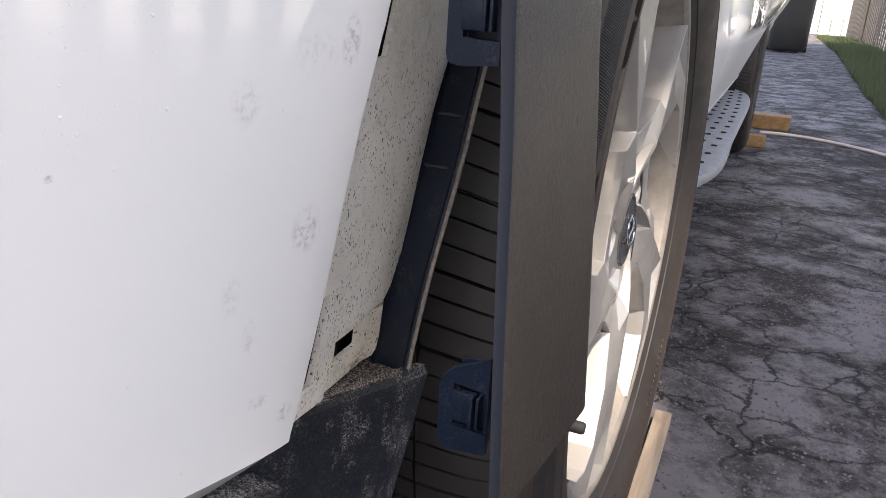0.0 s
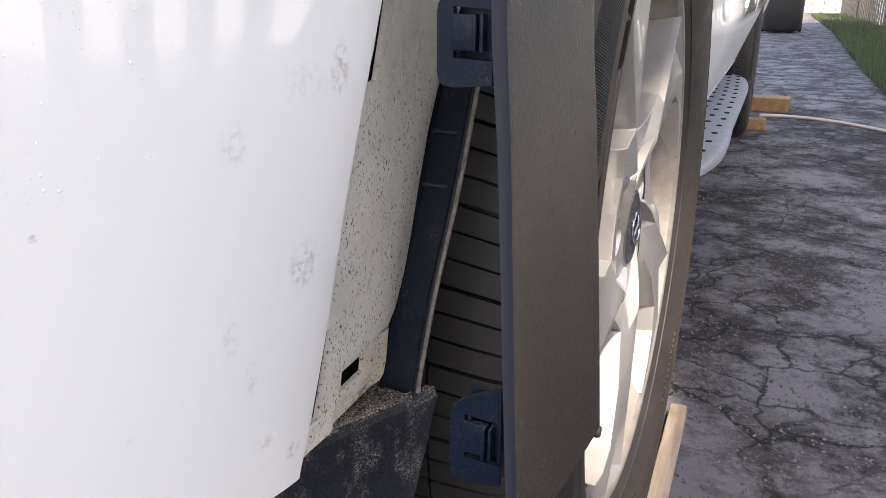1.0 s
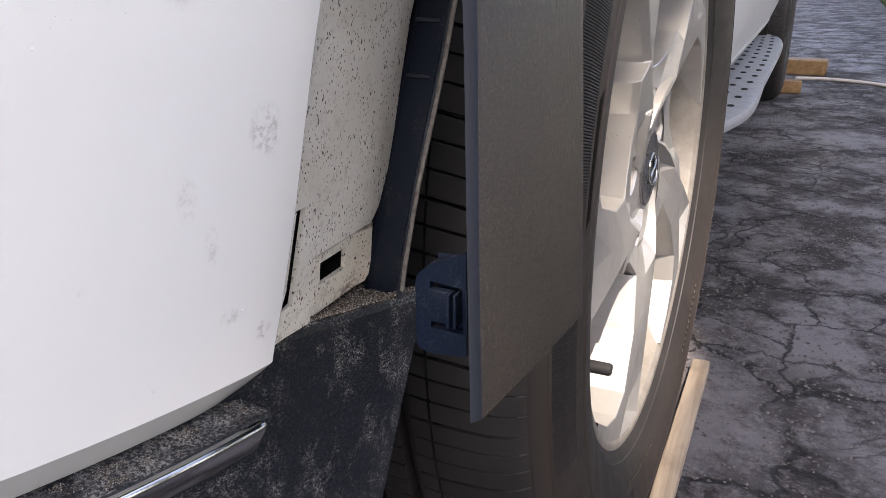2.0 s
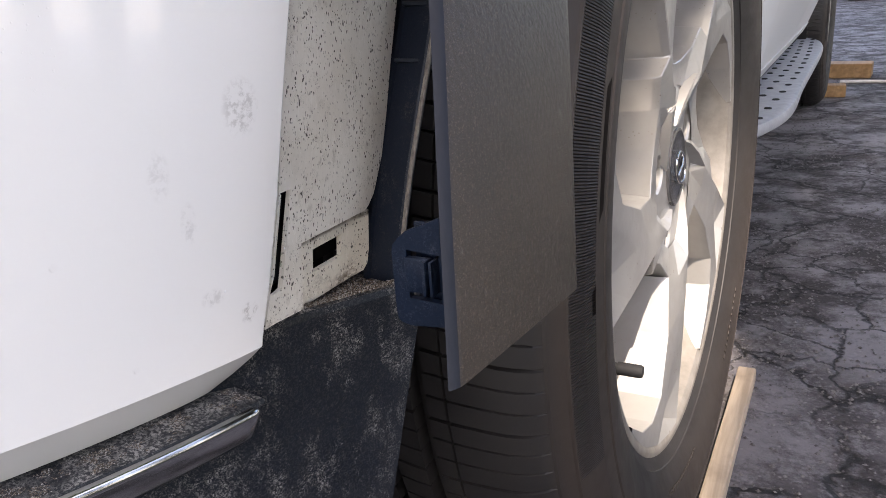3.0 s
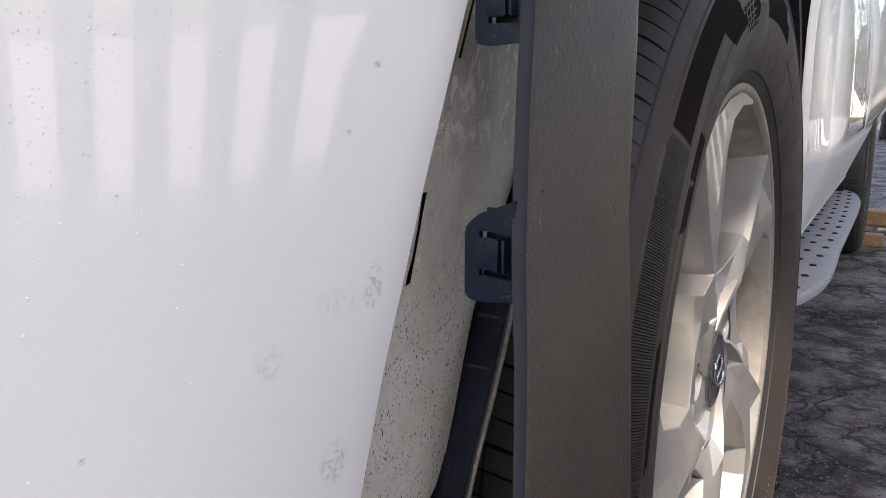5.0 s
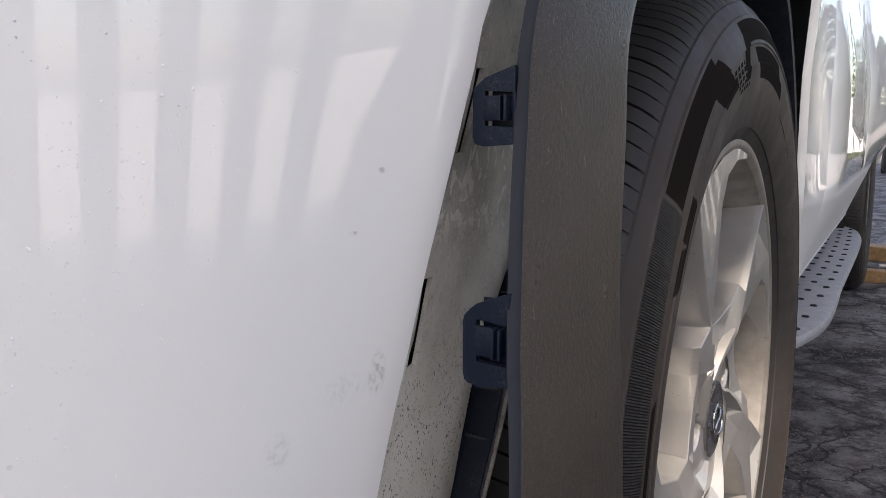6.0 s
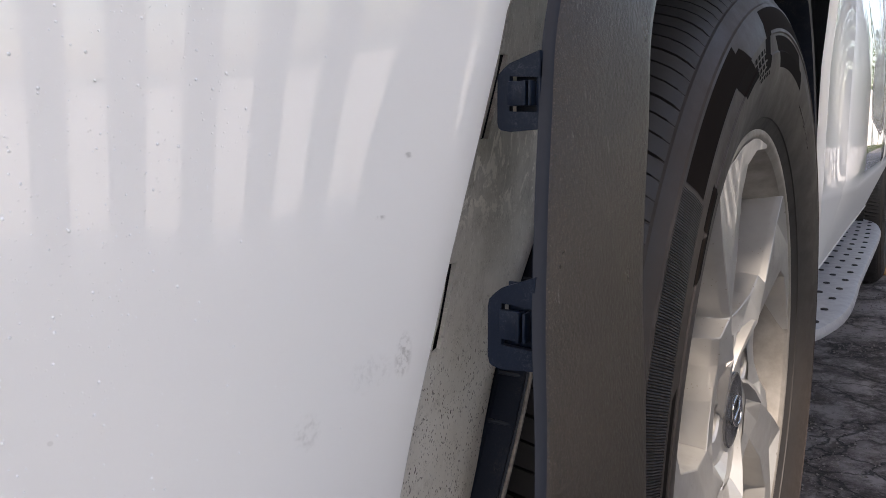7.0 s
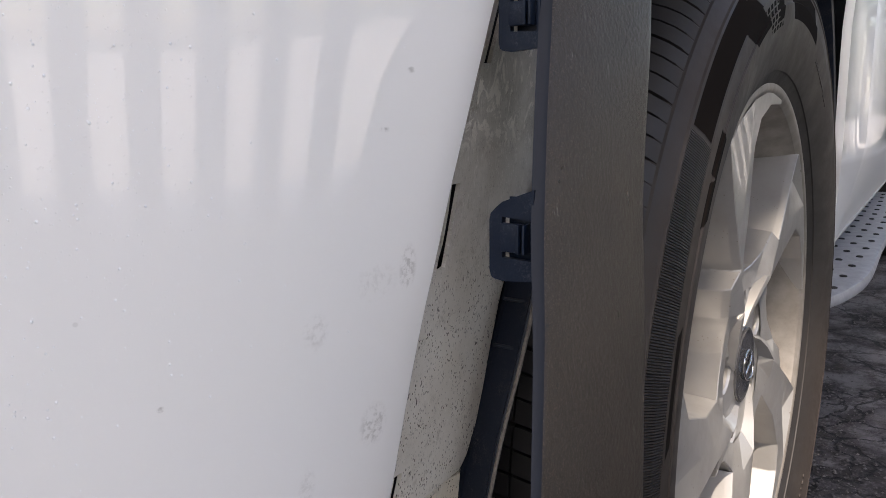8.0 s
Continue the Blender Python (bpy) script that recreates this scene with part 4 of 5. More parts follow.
def hub_plate():
    """Face of the hub with its five round lug holes."""
    bm = bmesh.new()
    rc, inner, outer, half, hole = 0.0572, 0.0335, 0.0800, math.radians(36), 0.0140
    lo, hi, side = inner - rc, outer - rc, half * rc
    corners = [math.atan2(b, a) for a, b in ((hi, side), (lo, side), (lo, -side), (hi, -side))]
    dirs = []
    for k in range(4):
        p, q = corners[k], corners[(k + 1) % 4]
        q += 2 * math.pi if q < p else 0
        dirs += [p + (q - p) * i / 6 for i in range(6)]
    for k in range(5):
        mid = radians(SPOKE_TURN + 52 + 72 * k)
        rings = [[], [], [], []]
        for t in dirs:
            c, s = math.cos(t), math.sin(t)
            reach = min((hi if c > 0 else lo) / c if abs(c) > 1e-6 else 9, side / abs(s) if abs(s) > 1e-6 else 9)
            for ring, d, x in ((0, reach, None), (1, hole + 0.0016, -0.0022), (2, hole, -0.0042), (3, hole * 0.94, -0.050)):
                r, a = rc + d * c, mid + d * s / rc
                if x is None:
                    x = -0.0012 - 0.4 * max(0.0, r - 0.05) ** 1.5
                rings[ring].append(bm.verts.new((x, r * math.cos(a), r * math.sin(a))))
        m = len(dirs)
        for u, v in zip(rings, rings[1:]):
            for i in range(m):
                bm.faces.new((u[i], u[(i + 1) % m], v[(i + 1) % m], v[i]))
        bm.faces.new(rings[3])
    bmesh.ops.recalc_face_normals(bm, faces=bm.faces)
    return bm


def add_wheel(at, turned):
    wheel = part("wheel", rim_barrel() if not made_wheels else bmesh.new(), BARREL, car, "silver alloy wheel with five sharp-creased spokes", 28)
    if made_wheels:
        spare = wheel.data
        wheel.data = made_wheels[0].data
        bpy.data.meshes.remove(spare)
    made_wheels.append(wheel)
    wheel.matrix_basis = Matrix.Translation(at) @ pose(0, 0, 0, 0, -0.6, turned - 0.4)
    if len(made_wheels) > 1:
        for child in made_wheels[0].children:
            twin = child.copy()
            scene.collection.objects.link(twin)
            twin.parent = wheel
        return wheel
    tyre = new("tyre", tyre_mesh())
    tyre.parent = wheel
    tyre["label"] = "worn black road tyre with dusty sidewall"
    part("hub", hub_plate(), SILVER, wheel, "hub face with round lug holes", 30)
    part("hub_core", lathe([(0.0340, -0.0030), (0.0350, -0.0600), (0.0780, -0.0600), (0.0790, -0.0180), (0.0770, -0.0180), (0.0750, -0.0560), (0.0380, -0.0560), (0.0370, -0.0030)], 80, True), SILVER, wheel, "", 30)
    first = None
    for k in range(5):
        if first is None:
            ob = first = part("spoke", spoke(), SILVER, wheel, "", 14)
        else:
            ob = new("spoke", first.data)
            ob.parent = wheel
        ob.matrix_basis = Matrix.Rotation(radians(SPOKE_TURN + 72 * k), 4, "X")
    rng = random.Random(3)
    bars = []
    for start, count, step, r in ((52, 11, 1.6, 0.289), (246, 16, 1.5, 0.276), (198, 9, 1.5, 0.294), (300, 12, 1.6, 0.286)):
        for k in range(count):
            a = radians(start + step * k)
            tall = rng.uniform(0.007, 0.010)
            bar = box(0.0012, rng.uniform(0.0025, 0.0045), tall, (0.0262 if r > 0.28 else 0.0232, 0, r), 0.0003, 1)
            bars.append(moved(bar, Matrix.Rotation(a - math.pi / 2, 4, "X")))
    tagged(part("sidewall_lettering", join(*bars), RUBBER, wheel, "raised rubber marks"), kind="stuff")
    part("centre_cap", lathe([(0.0001, 0.0010), (0.0200, 0.0008), (0.0285, 0.0000), (0.0315, 0.0012), (0.0335, 0.0005), (0.0340, -0.0040)], 48), CAPM, wheel, "dark grey cap", 30)
    ring = [(0.0034, 0.0195 * math.cos(a), 0.0125 * math.sin(a)) for a in [2 * math.pi * i / 32 for i in range(33)]]
    emblem = join(tube(ring, 0.0014, 8), tube([(0.003, -0.006, -0.010), (0.0036, -0.002, -0.001), (0.0036, 0.002, 0.001), (0.003, 0.006, 0.010)], 0.0016, 8))
    part("emblem", moved(emblem, pose(0, 0, 0, -30, 0, 0)), CHROME, wheel, "plain chrome emblem", 50)
    for k in range(5):
        a = radians(SPOKE_TURN + 52 + 72 * k)
        c, s = 0.0572 * math.cos(a), 0.0572 * math.sin(a)
        nut = lathe([(0.0001, -0.0260), (0.0060, -0.0265), (0.0085, -0.0300), (0.0095, -0.0480)], 6)
        part("lug_nut", moved(nut, Matrix.Translation((0, c, s))), CHROME, wheel)
    a = radians(211.5)
    stem = lathe([(0.0001, 0.0330), (0.0040, 0.0328), (0.0048, 0.0310), (0.0048, 0.0150), (0.0040, 0.0145), (0.0042, 0.0050), (0.0055, -0.0050), (0.0070, -0.0200)], 20)
    m = Matrix.Translation((-0.017, 0.205 * math.cos(a), 0.205 * math.sin(a)))
    part("valve_stem", moved(stem, m), STUD, wheel, "black rubber valve with cap", 35)
    part("brake_disc", lathe([(0.060, -0.048), (0.195, -0.048), (0.198, -0.051), (0.198, -0.074), (0.060, -0.074)], 72, True), CAST, wheel, "rust-brown brake disc", 30)
    caliper = []
    for a in range(-35, 40, 15):
        c, s = math.cos(radians(a + 150)), math.sin(radians(a + 150))
        caliper.append([(x, r * c, r * s) for r, x in ((0.115, -0.044), (0.165, -0.044), (0.190, -0.06), (0.185, -0.12), (0.115, -0.12))])
    part("brake_caliper", loft(caliper), CAST, wheel, "", 30)
    return wheel


made_wheels = []
add_wheel(Vector((-0.0005, -0.0125, 0.366)), 0)
add_wheel(HUB + Vector((0.0, WHEELBASE, 0)), 0)
add_wheel(HUB + Vector((2 * CENTRE, 0, 0)), 180)
add_wheel(HUB + Vector((2 * CENTRE, WHEELBASE, 0)), 180)


# ---- the loose arch trim ----
trim = thing("wheel_arch_trim", (0.057, -0.50, 0.437), "weathered dark grey plastic wheel arch trim hanging off its clips", "car trim")
# front edge and rear edge of the strip, from its cut foot up over the arch: step, x, y, z
FRONT = ((0, 0.0542, -0.5360, 0.4370), (1, 0.0474, -0.5223, 0.4745), (2, 0.0386, -0.5041, 0.5233), (3, 0.0325, -0.4940, 0.5600), (4, 0.0277, -0.4815, 0.6120),
         (5, 0.0270, -0.4715, 0.6560), (6, 0.0290, -0.4300, 0.7300), (7, 0.0340, -0.3400, 0.8050), (8, 0.0420, -0.1930, 0.8910), (9, 0.0500, 0.0000, 0.9250))
REAR = ((0, 0.0626, -0.4710, 0.4380), (1, 0.0565, -0.4550, 0.4745), (2, 0.0482, -0.4345, 0.5220), (3, 0.0428, -0.4250, 0.5600), (4, 0.0398, -0.4145, 0.6120),
        (5, 0.0390, -0.4085, 0.6560), (6, 0.0400, -0.3700, 0.7000), (7, 0.0430, -0.2900, 0.7500), (8, 0.0480, -0.1690, 0.8250), (9, 0.0550, 0.0000, 0.8550))


def trim_strip():
    secs = []
    steps = 90
    for i in range(steps + 1):
        t = 9 * i / steps
        a, b = Vector(curve(FRONT, t)), Vector(curve(REAR, t))
        along = Vector(curve(FRONT, min(9, t + 0.05))) - Vector(curve(FRONT, max(0, t - 0.05)))
        w = b - a
        n = w.cross(along).normalized()
        if n.x < 0:
            n = -n
        n = n * (0.36 + 0.26 * smoothstep(0.5, 3.5, t))
        secs.append([a + w * 0.035 - n * 0.0005, a + w * 0.004 - n * 0.0003, a, a + w * 0.006 + n * 0.0016, a + w * 0.020 + n * 0.0040, a + w * 0.034 + n * 0.0052, a + w * 0.055 + n * 0.0058, a + w * 0.5 + n * 0.0042,
                     a + w * 0.95 + n * 0.0012, a + w * 0.988 + n * 0.0004, b, b - n * 0.0020 - w * 0.004, a + w * 0.5 + n * 0.0016, a + w * 0.11 + n * 0.0034, a + w * 0.050 + n * 0.0020])
    return loft(secs)


strip_ob = keep_world(part("strip", trim_strip(), TRIM, trim, "grained plastic strip with a smooth front edge", 50))
strip_ob.data.materials.append(EDGING)
for i, face in enumerate(strip_ob.data.polygons):
    face.material_index = 1 if i % 15 in (0, 1, 2, 3, 4) and i < 90 * 15 else 0


def clip_tab(x0, x1, y, z0, z1, skew):
    """One clip plate: a rounded plate with two slits and a sprung tongue between them."""
    w, h = x1 - x0, z1 - z0
    def plate(pts, t, front):
        return loft([[(x, y + front, z) for x, z in pts], [(x, y + front + t, z) for x, z in pts]])
    a = [(x0 + 0.10 * w, z0 + 0.02 * h), (x0 + 0.30 * w, z0), (x0 + 0.30 * w, z1 - 0.14 * h), (x0 + 0.16 * w, z1 - 0.20 * h), (x0 + 0.03 * w, z1 - 0.27 * h), (x0, z1 - 0.34 * h), (x0, z0 + 0.12 * h), (x0 + 0.03 * w, z0 + 0.05 * h)]
    top = [(x0 + 0.30 * w, z0 + 0.70 * h), (x1, z0 + 0.67 * h), (x1, z1), (x0 + 0.30 * w, z1 - 0.14 * h)]
    low = [(x0 + 0.30 * w, z0), (x1, z0 + 0.03 * h), (x1, z0 + 0.24 * h), (x0 + 0.30 * w, z0 + 0.26 * h)]
    bms = [plate(p, 0.0022, 0.0) for p in (a, top, low)]
    for bm in bms:
        bm.transform(Matrix.Translation((x1, y, 0)) @ Matrix.Rotation(radians(skew), 4, "Z") @ Matrix.Translation((-x1, -y, 0)))
    # plate added behind the slits, with its foot, so that they come out dark
    slit_backing = box(0.66 * w, 0.0010, 0.80 * h, (x0 + 0.62 * w, y + 0.0052, (z0 + z1) / 2), 0.0003)
    foot = box(0.08 * w, 0.0046, 0.80 * h, (x0 + 0.96 * w, y + 0.0030, (z0 + z1) / 2), 0.0003)
    return join(*bms, slit_backing, foot)


def clip_tongue(x0, x1, y, z0, z1, skew):
    w, h = x1 - x0, z1 - z0
    za, zb = z0 + 0.325 * h, z0 + 0.635 * h
    bms = [box(0.46 * w, 0.0022, zb - za, (x0 + 0.49 * w, y + 0.0004, (za + zb) / 2), 0.0005),
           box(0.07 * w, 0.0040, zb - za, (x0 + 0.72 * w, y - 0.0006, (za + zb) / 2), 0.0003),
           box(0.06 * w, 0.0040, zb - za, (x0 + 0.84 * w, y - 0.0002, (za + zb) / 2), 0.0003),
           box(0.22 * w, 0.0016, zb - za, (x0 + 0.90 * w, y + 0.0024, (za + zb) / 2), 0.0003)]
    for bm in bms:
        bm.transform(Matrix.Translation((x1, y, 0)) @ Matrix.Rotation(radians(skew), 4, "Z") @ Matrix.Translation((-x1, -y, 0)))
    return join(*bms)


for x0, x1, y, z0, z1 in ((0.0334, 0.0470, -0.5220, 0.4445, 0.4727), (0.0172, 0.0325, -0.4925, 0.5412, 0.5702), (0.0137, 0.0275, -0.4805, 0.6115, 0.6350)):
    tab = keep_world(part("clip_tab", clip_tab(x0, x1, y, z0, z1, 0), CLIP, trim, "blue-black plastic clip tab", 35))
    part("tongue", clip_tongue(x0, x1, y, z0, z1, 0), CLIP, tab, "", 35)


# ---- things on the ground ----
def batten():
    b = box(0.023, 0.60, 0.020, (0, 0, 0.010), 0.003)
    for v in b.verts:
        v.co.x += 0.003 * noise.noise((v.co.y * 8, 0.3, 0)) + 0.012 * (v.co.y / 0.6)
    return b


stick = part("wooden_batten", batten(), BATTEN)
stick.matrix_basis = Matrix.Translation((0.038, 0.012, 0.0)) @ pose(0, 0, 0, 0, 0, 1.5)
tagged(stick, "weathered pale wooden batten lying beside the tyre", "wood")
for at, size, turn in (((0.030, 2.93, 0.0), (0.14, 0.075, 0.05), 3), ((0.100, 3.58, 0.0), (0.20, 0.13, 0.07), -4)):
    b = part("wooden_block", box(*size, (0, 0, size[2] / 2), 0.006), BLOCK)
    b.matrix_basis = Matrix.Translation(at) @ pose(0, 0, 0, 0, 0, turn)
    tagged(b, "orange-brown wooden block chocking the rear tyre", "wood block", "wheel chocks")
cord_pts = [(0.07 + 0.62 * t, 3.30 + 0.10 * math.sin(2.6 * t + 0.3) - 0.42 * t ** 1.6, 0.008) for t in [i / 24 for i in range(25)]]
cord = part("cord", tube(cord_pts, 0.008, 8), CORD, None, "", 60)
tagged(cord, "pale cord lying across the driveway", "cord")


# ---- distance ----
def wheelie_bin():
    t = thing("wheelie_bin", (0.14, 12.9, 0), "black plastic wheelie bin standing on the driveway", "bin")
    ring = []
    for i in range(28):
        c, q = math.cos(2 * math.pi * i / 28), math.sin(2 * math.pi * i / 28)
        ring.append((0.31 * math.copysign(abs(c) ** 0.6, c), 0.34 * math.copysign(abs(q) ** 0.6, q)))
    body = loft([[(x * s, y * s, z) for x, y in ring] for s, z in ((0.70, 0.02), (0.86, 0.04), (0.93, 0.09), (0.97, 0.5), (1.0, 0.88), (1.05, 0.89), (1.05, 0.98))])
    part("body", body, BIN, t, "", 40)
    part("lid", moved(box(0.64, 0.78, 0.06, (0, 0, 1.01), 0.025), Matrix()), BIN, t, "", 40)
    part("handle", tube([(-0.24, 0.42, 0.95), (0.24, 0.42, 0.95)], 0.015), BIN, t)
    for s in (-1, 1):
        part("wheel", moved(lathe([(0.03, -0.03), (0.11, -0.03), (0.12, 0.0), (0.11, 0.03), (0.03, 0.03)], 24, True), Matrix.Translation((s * 0.27, 0.27, 0.12))), STUD, t)


wheelie_bin()


def board_fence(name, start, direction, count, pitch, width, height, mat, label, two_sided=True):
    """Upright boards on rails; every second board on the far side of the rails."""
    d = Vector(direction).normalized()
    ang = math.degrees(math.atan2(d.y, d.x))
    f = thing(name, start, label, "fence")
    length = count * pitch
    base = pose(0, 0, 0, 0, 0, ang)
    for z in (height - 0.12,):
        ob = part("rail", box(length, 0.04, 0.09, (length / 2, 0, z), 0.004), mat, f)
        ob.matrix_basis = base
    meshes = []
    for k in range(3):
        bm = box(width, 0.018, height - 0.06 + 0.01 * k, (0, 0, (height + 0.06) / 2), 0.003)
        ob = part("board", bm, mat, f)
        meshes.append(ob)
    for i in range(count):
        ob = meshes[i] if i < 3 else new("board", meshes[i % 3].data)
        ob.parent = f
        ob.matrix_basis = base @ pose(i * pitch, 0.03 if (i % 2 and two_sided) else -0.03, 0)
    for i in range(0, count, 16):
        ob = part("post", box(0.09, 0.09, height + 0.08, (0, 0, (height + 0.08) / 2), 0.006), mat, f)
        ob.matrix_basis = base @ pose(i * pitch, 0.0, 0)
    return f


board_fence("side_fence", (1.75, -4.0, -0.02), (0, 1, 0), 80, 0.38, 0.19, 1.85, FENCE, "weathered wooden fence of widely spaced boards along the lawn", False)
board_fence("far_fence", (3.3, 27.0, -0.02), (-1, 0, 0), 56, 0.17, 0.15, 1.8, PALE, "pale wooden fence at the end of the driveway")


# unseen pale ground, added as the bright stripes that the bumper mirrors between the boards
yard = part("concrete_yard", grid([[(x, y, -0.012) for x in (1.95, 6, 14, 30)] for y in (-30, -5, 5, 30)][::-1]), CONCRETE)
tagged(yard, "unseen pale concrete added behind the fence for bright stripes in the bumper", "yard", kind="structure")


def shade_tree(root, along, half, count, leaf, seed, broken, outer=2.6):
    """An unseen tree added beyond the side fence, so that its crown blocks the sun from the driveway. broken: a gap
    shaped in the crown lets the sun through to the car's wheel.
    """
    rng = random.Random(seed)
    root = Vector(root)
    tree = thing("tree", root, "unseen leafy tree added beyond the fence to shade the driveway", "tree", "trees along the driveway")
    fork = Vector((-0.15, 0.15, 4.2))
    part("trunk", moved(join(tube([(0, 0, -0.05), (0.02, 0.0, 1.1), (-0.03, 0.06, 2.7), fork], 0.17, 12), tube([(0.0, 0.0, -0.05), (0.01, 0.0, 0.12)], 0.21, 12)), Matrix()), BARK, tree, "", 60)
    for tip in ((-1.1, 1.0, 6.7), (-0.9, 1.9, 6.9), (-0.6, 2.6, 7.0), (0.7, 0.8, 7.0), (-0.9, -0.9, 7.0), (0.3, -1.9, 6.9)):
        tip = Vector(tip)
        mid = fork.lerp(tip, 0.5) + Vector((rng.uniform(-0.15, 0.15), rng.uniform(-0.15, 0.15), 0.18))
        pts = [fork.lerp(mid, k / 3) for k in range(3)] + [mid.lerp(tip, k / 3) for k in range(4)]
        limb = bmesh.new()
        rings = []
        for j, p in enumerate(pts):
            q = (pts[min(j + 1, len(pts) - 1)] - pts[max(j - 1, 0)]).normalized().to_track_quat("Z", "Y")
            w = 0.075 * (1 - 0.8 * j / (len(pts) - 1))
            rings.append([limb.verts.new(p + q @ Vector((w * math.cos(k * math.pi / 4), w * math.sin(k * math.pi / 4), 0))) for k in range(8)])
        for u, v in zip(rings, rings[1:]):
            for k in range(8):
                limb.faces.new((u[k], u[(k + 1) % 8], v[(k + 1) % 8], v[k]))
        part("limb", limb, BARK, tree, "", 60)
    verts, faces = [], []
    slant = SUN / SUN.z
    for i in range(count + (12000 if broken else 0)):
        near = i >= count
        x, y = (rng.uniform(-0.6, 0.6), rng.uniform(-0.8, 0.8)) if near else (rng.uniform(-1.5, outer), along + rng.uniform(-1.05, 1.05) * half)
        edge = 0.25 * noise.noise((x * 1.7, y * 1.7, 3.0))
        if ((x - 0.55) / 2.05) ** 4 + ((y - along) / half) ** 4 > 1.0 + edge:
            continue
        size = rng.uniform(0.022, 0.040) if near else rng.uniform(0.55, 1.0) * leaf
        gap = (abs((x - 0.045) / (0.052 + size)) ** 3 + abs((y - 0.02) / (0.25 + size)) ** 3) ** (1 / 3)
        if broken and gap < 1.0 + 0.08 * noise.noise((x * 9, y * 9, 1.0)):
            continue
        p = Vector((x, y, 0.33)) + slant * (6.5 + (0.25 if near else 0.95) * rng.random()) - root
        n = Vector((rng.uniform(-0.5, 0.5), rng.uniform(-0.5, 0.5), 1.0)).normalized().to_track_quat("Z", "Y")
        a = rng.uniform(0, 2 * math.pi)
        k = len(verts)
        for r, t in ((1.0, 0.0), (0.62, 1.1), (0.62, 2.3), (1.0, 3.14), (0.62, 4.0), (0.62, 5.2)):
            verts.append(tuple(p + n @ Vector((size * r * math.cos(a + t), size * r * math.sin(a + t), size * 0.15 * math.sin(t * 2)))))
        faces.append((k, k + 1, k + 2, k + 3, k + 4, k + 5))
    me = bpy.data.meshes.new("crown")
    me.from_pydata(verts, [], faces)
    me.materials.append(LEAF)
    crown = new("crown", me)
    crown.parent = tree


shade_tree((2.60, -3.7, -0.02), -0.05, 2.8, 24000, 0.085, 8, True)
shade_tree((2.75, 3.2, -0.02), 6.8, 4.3, 14000, 0.13, 9, False, 1.8)
shade_tree((2.95, 10.3, -0.02), 14.2, 3.6, 10000, 0.15, 10, False, 1.8)


def far_trees():
    """A belt of trees beyond the far fence: trunks and thousands of leaf clumps."""
    rng = random.Random(21)
    verts, faces = [], []
    for k in range(13):
        cx, cy, top = -12 + k * 2.3 + rng.uniform(-0.7, 0.7), 33 + rng.uniform(-2, 2), rng.uniform(5.5, 8.5)
        for j in range(6):
            a, b = 2 * math.pi * j / 6, 2 * math.pi * (j + 1) / 6
            i = len(verts)
            verts += [(cx + 0.16 * math.cos(a), cy + 0.16 * math.sin(a), 0), (cx + 0.16 * math.cos(b), cy + 0.16 * math.sin(b), 0), (cx + 0.05 * math.cos(b), cy + 0.05 * math.sin(b), top * 0.7), (cx + 0.05 * math.cos(a), cy + 0.05 * math.sin(a), top * 0.7)]
            faces.append((i, i + 1, i + 2, i + 3))
        for j in range(700):
            a, u, r = rng.uniform(0, 2 * math.pi), rng.random(), rng.random() ** 0.5
            z = top * (0.22 + 0.78 * u)
            w = 1.7 * math.sin(math.pi * min(0.98, 0.18 + 0.8 * u)) * r * rng.uniform(0.75, 1.15)
            p = Vector((cx + w * math.cos(a), cy + w * math.sin(a), z))
            i = len(verts)
            for d in range(3):
                verts.append(tuple(p + Vector((rng.uniform(-0.25, 0.25), rng.uniform(-0.25, 0.25), rng.uniform(-0.2, 0.2)))))
            faces.append((i, i + 1, i + 2))
    me = bpy.data.meshes.new("far_trees")
    me.from_pydata(verts, [], faces)
    me.materials.append(LEAF)
    return tagged(new("far_trees", me), "belt of green trees beyond the far fence", "trees", kind="stuff")


far_trees()


def lawn():
    rng = random.Random(5)
    verts, faces = [], []
    for i in range(26000):
        y = 2.0 + 22 * rng.random() ** 1.4
        edge = 0.78 + min(7.5, max(0.0, y - 6)) * 0.024
        x = edge + 0.92 * rng.random() ** 1.3 - 0.03
        h, a, w = rng.uniform(0.04, 0.11), rng.uniform(0, math.pi), rng.uniform(0.003, 0.006) * (1 + y / 10)
        dx, dy = math.cos(a) * w, math.sin(a) * w
        bx, by = rng.uniform(-0.03, 0.03), rng.uniform(-0.03, 0.03)
        k = len(verts)
        verts += [(x - dx, y - dy, -0.02), (x + dx, y + dy, -0.02), (x + bx, y + by, h)]
        faces.append((k, k + 1, k + 2))
    me = bpy.data.meshes.new("lawn")
    me.from_pydata(verts, [], faces)
    me.materials.append(GRASS)
    return tagged(new("lawn", me), "short green lawn beside the driveway", "grass", kind="stuff")


lawn()


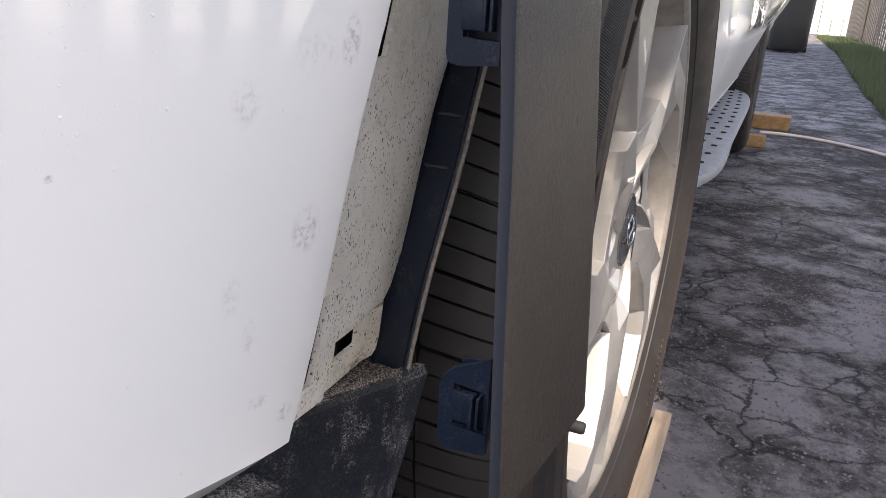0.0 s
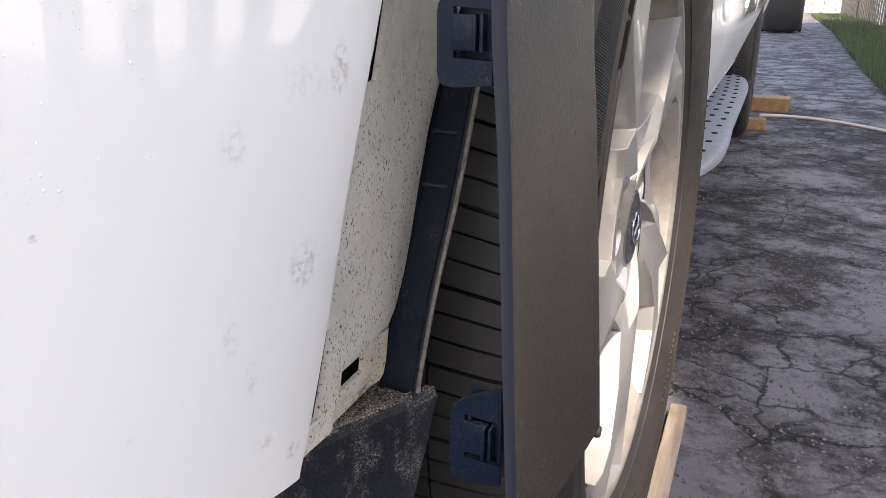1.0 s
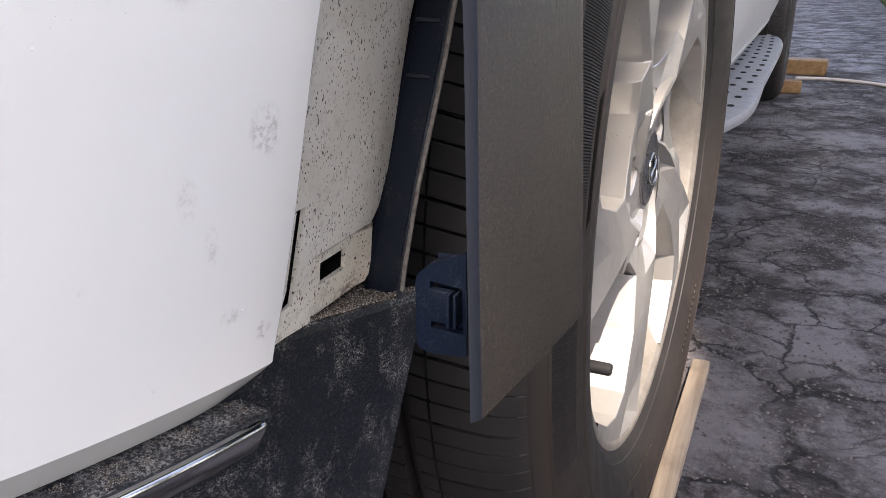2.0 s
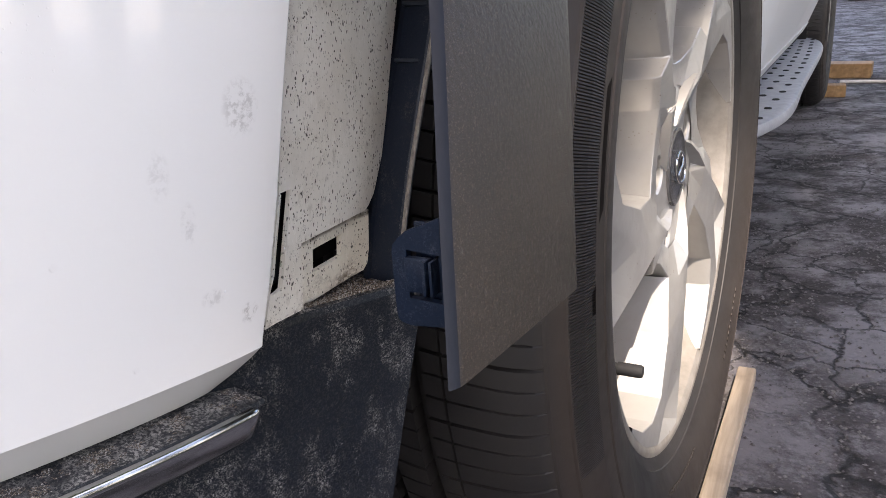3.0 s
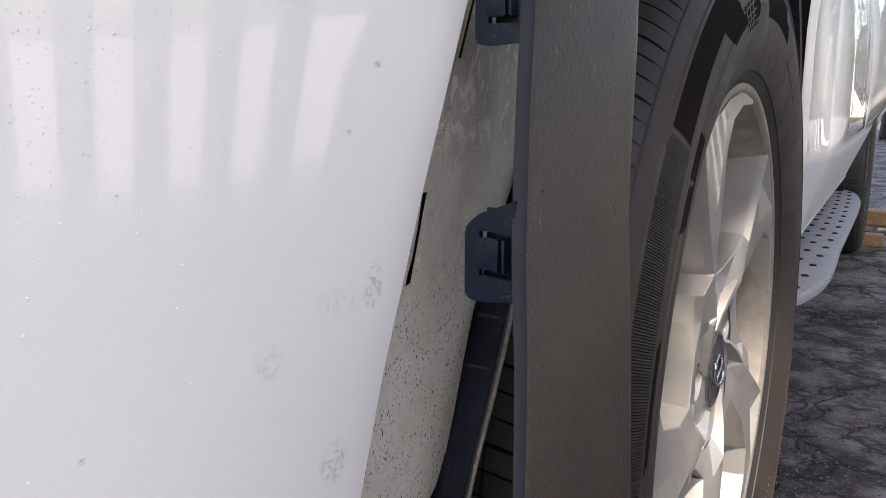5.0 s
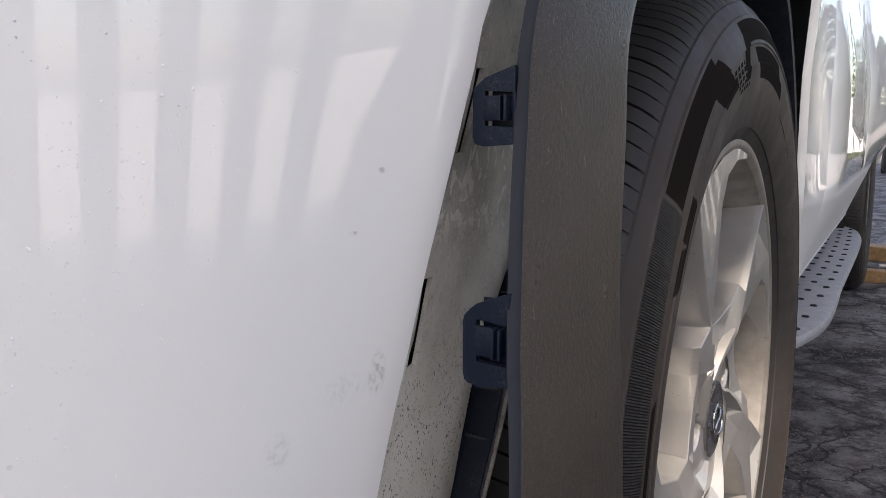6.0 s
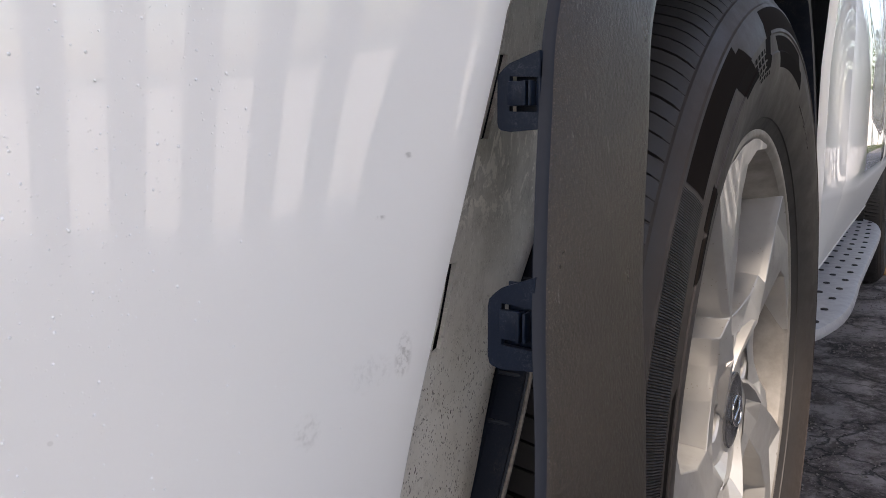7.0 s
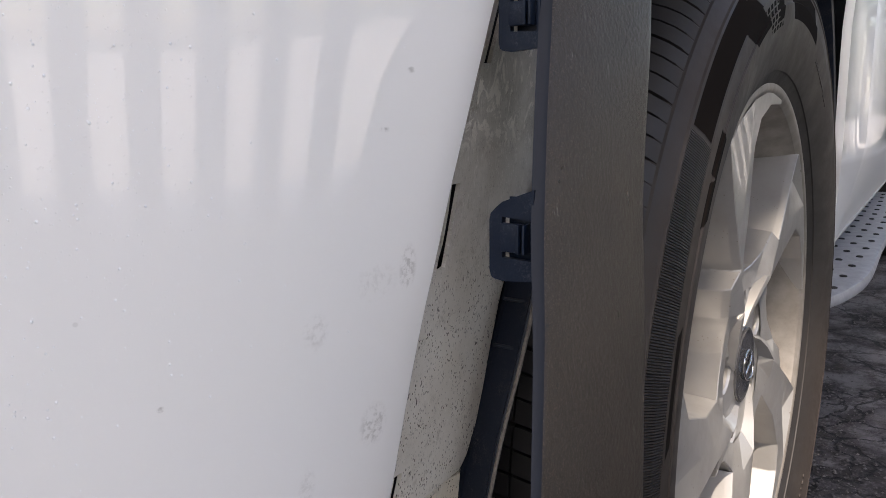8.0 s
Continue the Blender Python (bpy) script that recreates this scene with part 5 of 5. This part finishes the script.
# ---- crumbs, grit and pebbles ----
def crumbs(name, places, lo, hi, mat, label, category, seed):
    rng = random.Random(seed)
    verts, faces = [], []
    for x, y, z in places(rng):
        s = lo + (hi - lo) * rng.random() ** 2.5
        k = len(verts)
        for dx, dy, dz in ((1, 0, 0), (-1, 0, 0), (0, 1, 0), (0, -1, 0), (0, 0, 1), (0, 0, -0.6)):
            f = s * rng.uniform(0.6, 1.2)
            verts.append((x + dx * f, y + dy * f, z + dz * f * 0.8))
        for a, b, c in ((0, 2, 4), (2, 1, 4), (1, 3, 4), (3, 0, 4), (2, 0, 5), (1, 2, 5), (3, 1, 5), (0, 3, 5)):
            faces.append((k + a, k + b, k + c))
    me = bpy.data.meshes.new(name)
    me.from_pydata(verts, [], faces)
    me.materials.append(mat)
    return tagged(new(name, me), label, category, kind="stuff")


def shelf_places(rng):
    for i in range(15000):
        o = 0.0745 * rng.random()
        k = o / 0.0745
        y = -0.4445 - o
        deep = 0.016 * (1 - k) + 0.010
        t = rng.random()
        on_bead = rng.random() < 0.45
        flare = max(0.0, 1 - o / 0.05)
        y -= 0.0065 * flare
        x = skirt_x(y, 0.4243) + 0.0073 * flare - 0.011 * smoothstep(0.066, 0.085, o)
        if on_bead:
            yield (x - 0.0030 + rng.uniform(-0.0018, 0.0018), y, 0.4243 + 0.0042 * k + 0.0027)
        else:
            yield (x - 0.0056 - (deep - 0.0056) * t, y, 0.4243 + 0.0042 * k + 0.0012 * t)


def strip_places(rng):
    for i in range(14000):
        y = -0.521 - 0.10 * rng.random()
        t = rng.random()
        if noise.noise((y * 160, t * 2.2, 7.0)) + 0.5 * noise.noise((y * 500, t * 7, 2.0)) < 0.12:
            continue
        yield (front_x(y, 0.42) - 0.005 - 0.010 * t, y, 0.4111 + 0.0015 * t)


def ground_places(rng):
    for i in range(26000):
        y = -0.1 + 2.6 * rng.random() ** 1.5
        x = -0.05 + 0.85 * rng.random() ** 1.2
        if noise.noise((x * 3.0, y * 3.0, 0.5)) + rng.uniform(-0.4, 0.4) > 0.05:
            yield (x, y, 0.001)


def water_drops():
    """Fine drops standing on the bumper, thickest where the skin turns to the front."""
    rng = random.Random(14)
    verts, faces = [], []
    for i in range(7000):
        y, z = -0.505 - 0.22 * rng.random(), 0.44 + 0.25 * rng.random()
        chance = smoothstep(0.0, 0.075, -0.535 - y)
        chance = 0.006 + 0.6 * chance * smoothstep(0.50, 0.57, z) + 0.35 * max(0.0, noise.noise((y * 22, z * 22, 4.0))) * chance
        if rng.random() > chance:
            continue
        r = 0.00011 + 0.00030 * rng.random() ** 3
        x = front_x(y, z)
        h = 1e-4
        n = Vector((1, -(front_x(y + h, z) - front_x(y - h, z)) / (2 * h), -(front_x(y, z + h) - front_x(y, z - h)) / (2 * h))).normalized()
        q = n.to_track_quat("Z", "Y")
        c = Vector((x, y, z))
        k = len(verts)
        for up, w in ((-0.1, 1.0), (0.38, 0.72)):
            for j in range(6):
                a = j * math.pi / 3
                verts.append(tuple(c + q @ Vector((r * w * math.cos(a), r * w * math.sin(a) * 1.15, r * up))))
        verts.append(tuple(c + n * r * 0.55))
        for j in range(6):
            m = (j + 1) % 6
            faces.append((k + j, k + m, k + 6 + m, k + 6 + j))
            faces.append((k + 6 + j, k + 6 + m, k + 12))
    me = bpy.data.meshes.new("water_drops")
    me.from_pydata(verts, [], faces)
    me.materials.append(DROP)
    me.shade_smooth()
    return tagged(new("water_drops", me), "fine water drops standing on the white bumper", "water", kind="stuff")


water_drops()
crumbs("shelf_dirt", shelf_places, 0.00012, 0.00062, SOIL, "brown road dirt crumbs lying on the bumper shelf", "dirt", 11)
crumbs("strip_dirt", strip_places, 0.00009, 0.00034, SOIL, "grey dust crumbs lying on the strip ledge", "dirt", 12)
crumbs("grit", ground_places, 0.0005, 0.0040, mottled("grit_stone", (0.19, 0.18, 0.18), (0.045, 0.039, 0.038), 90.0, 0.85), "loose grit and small stones on the asphalt", "gravel", 13)
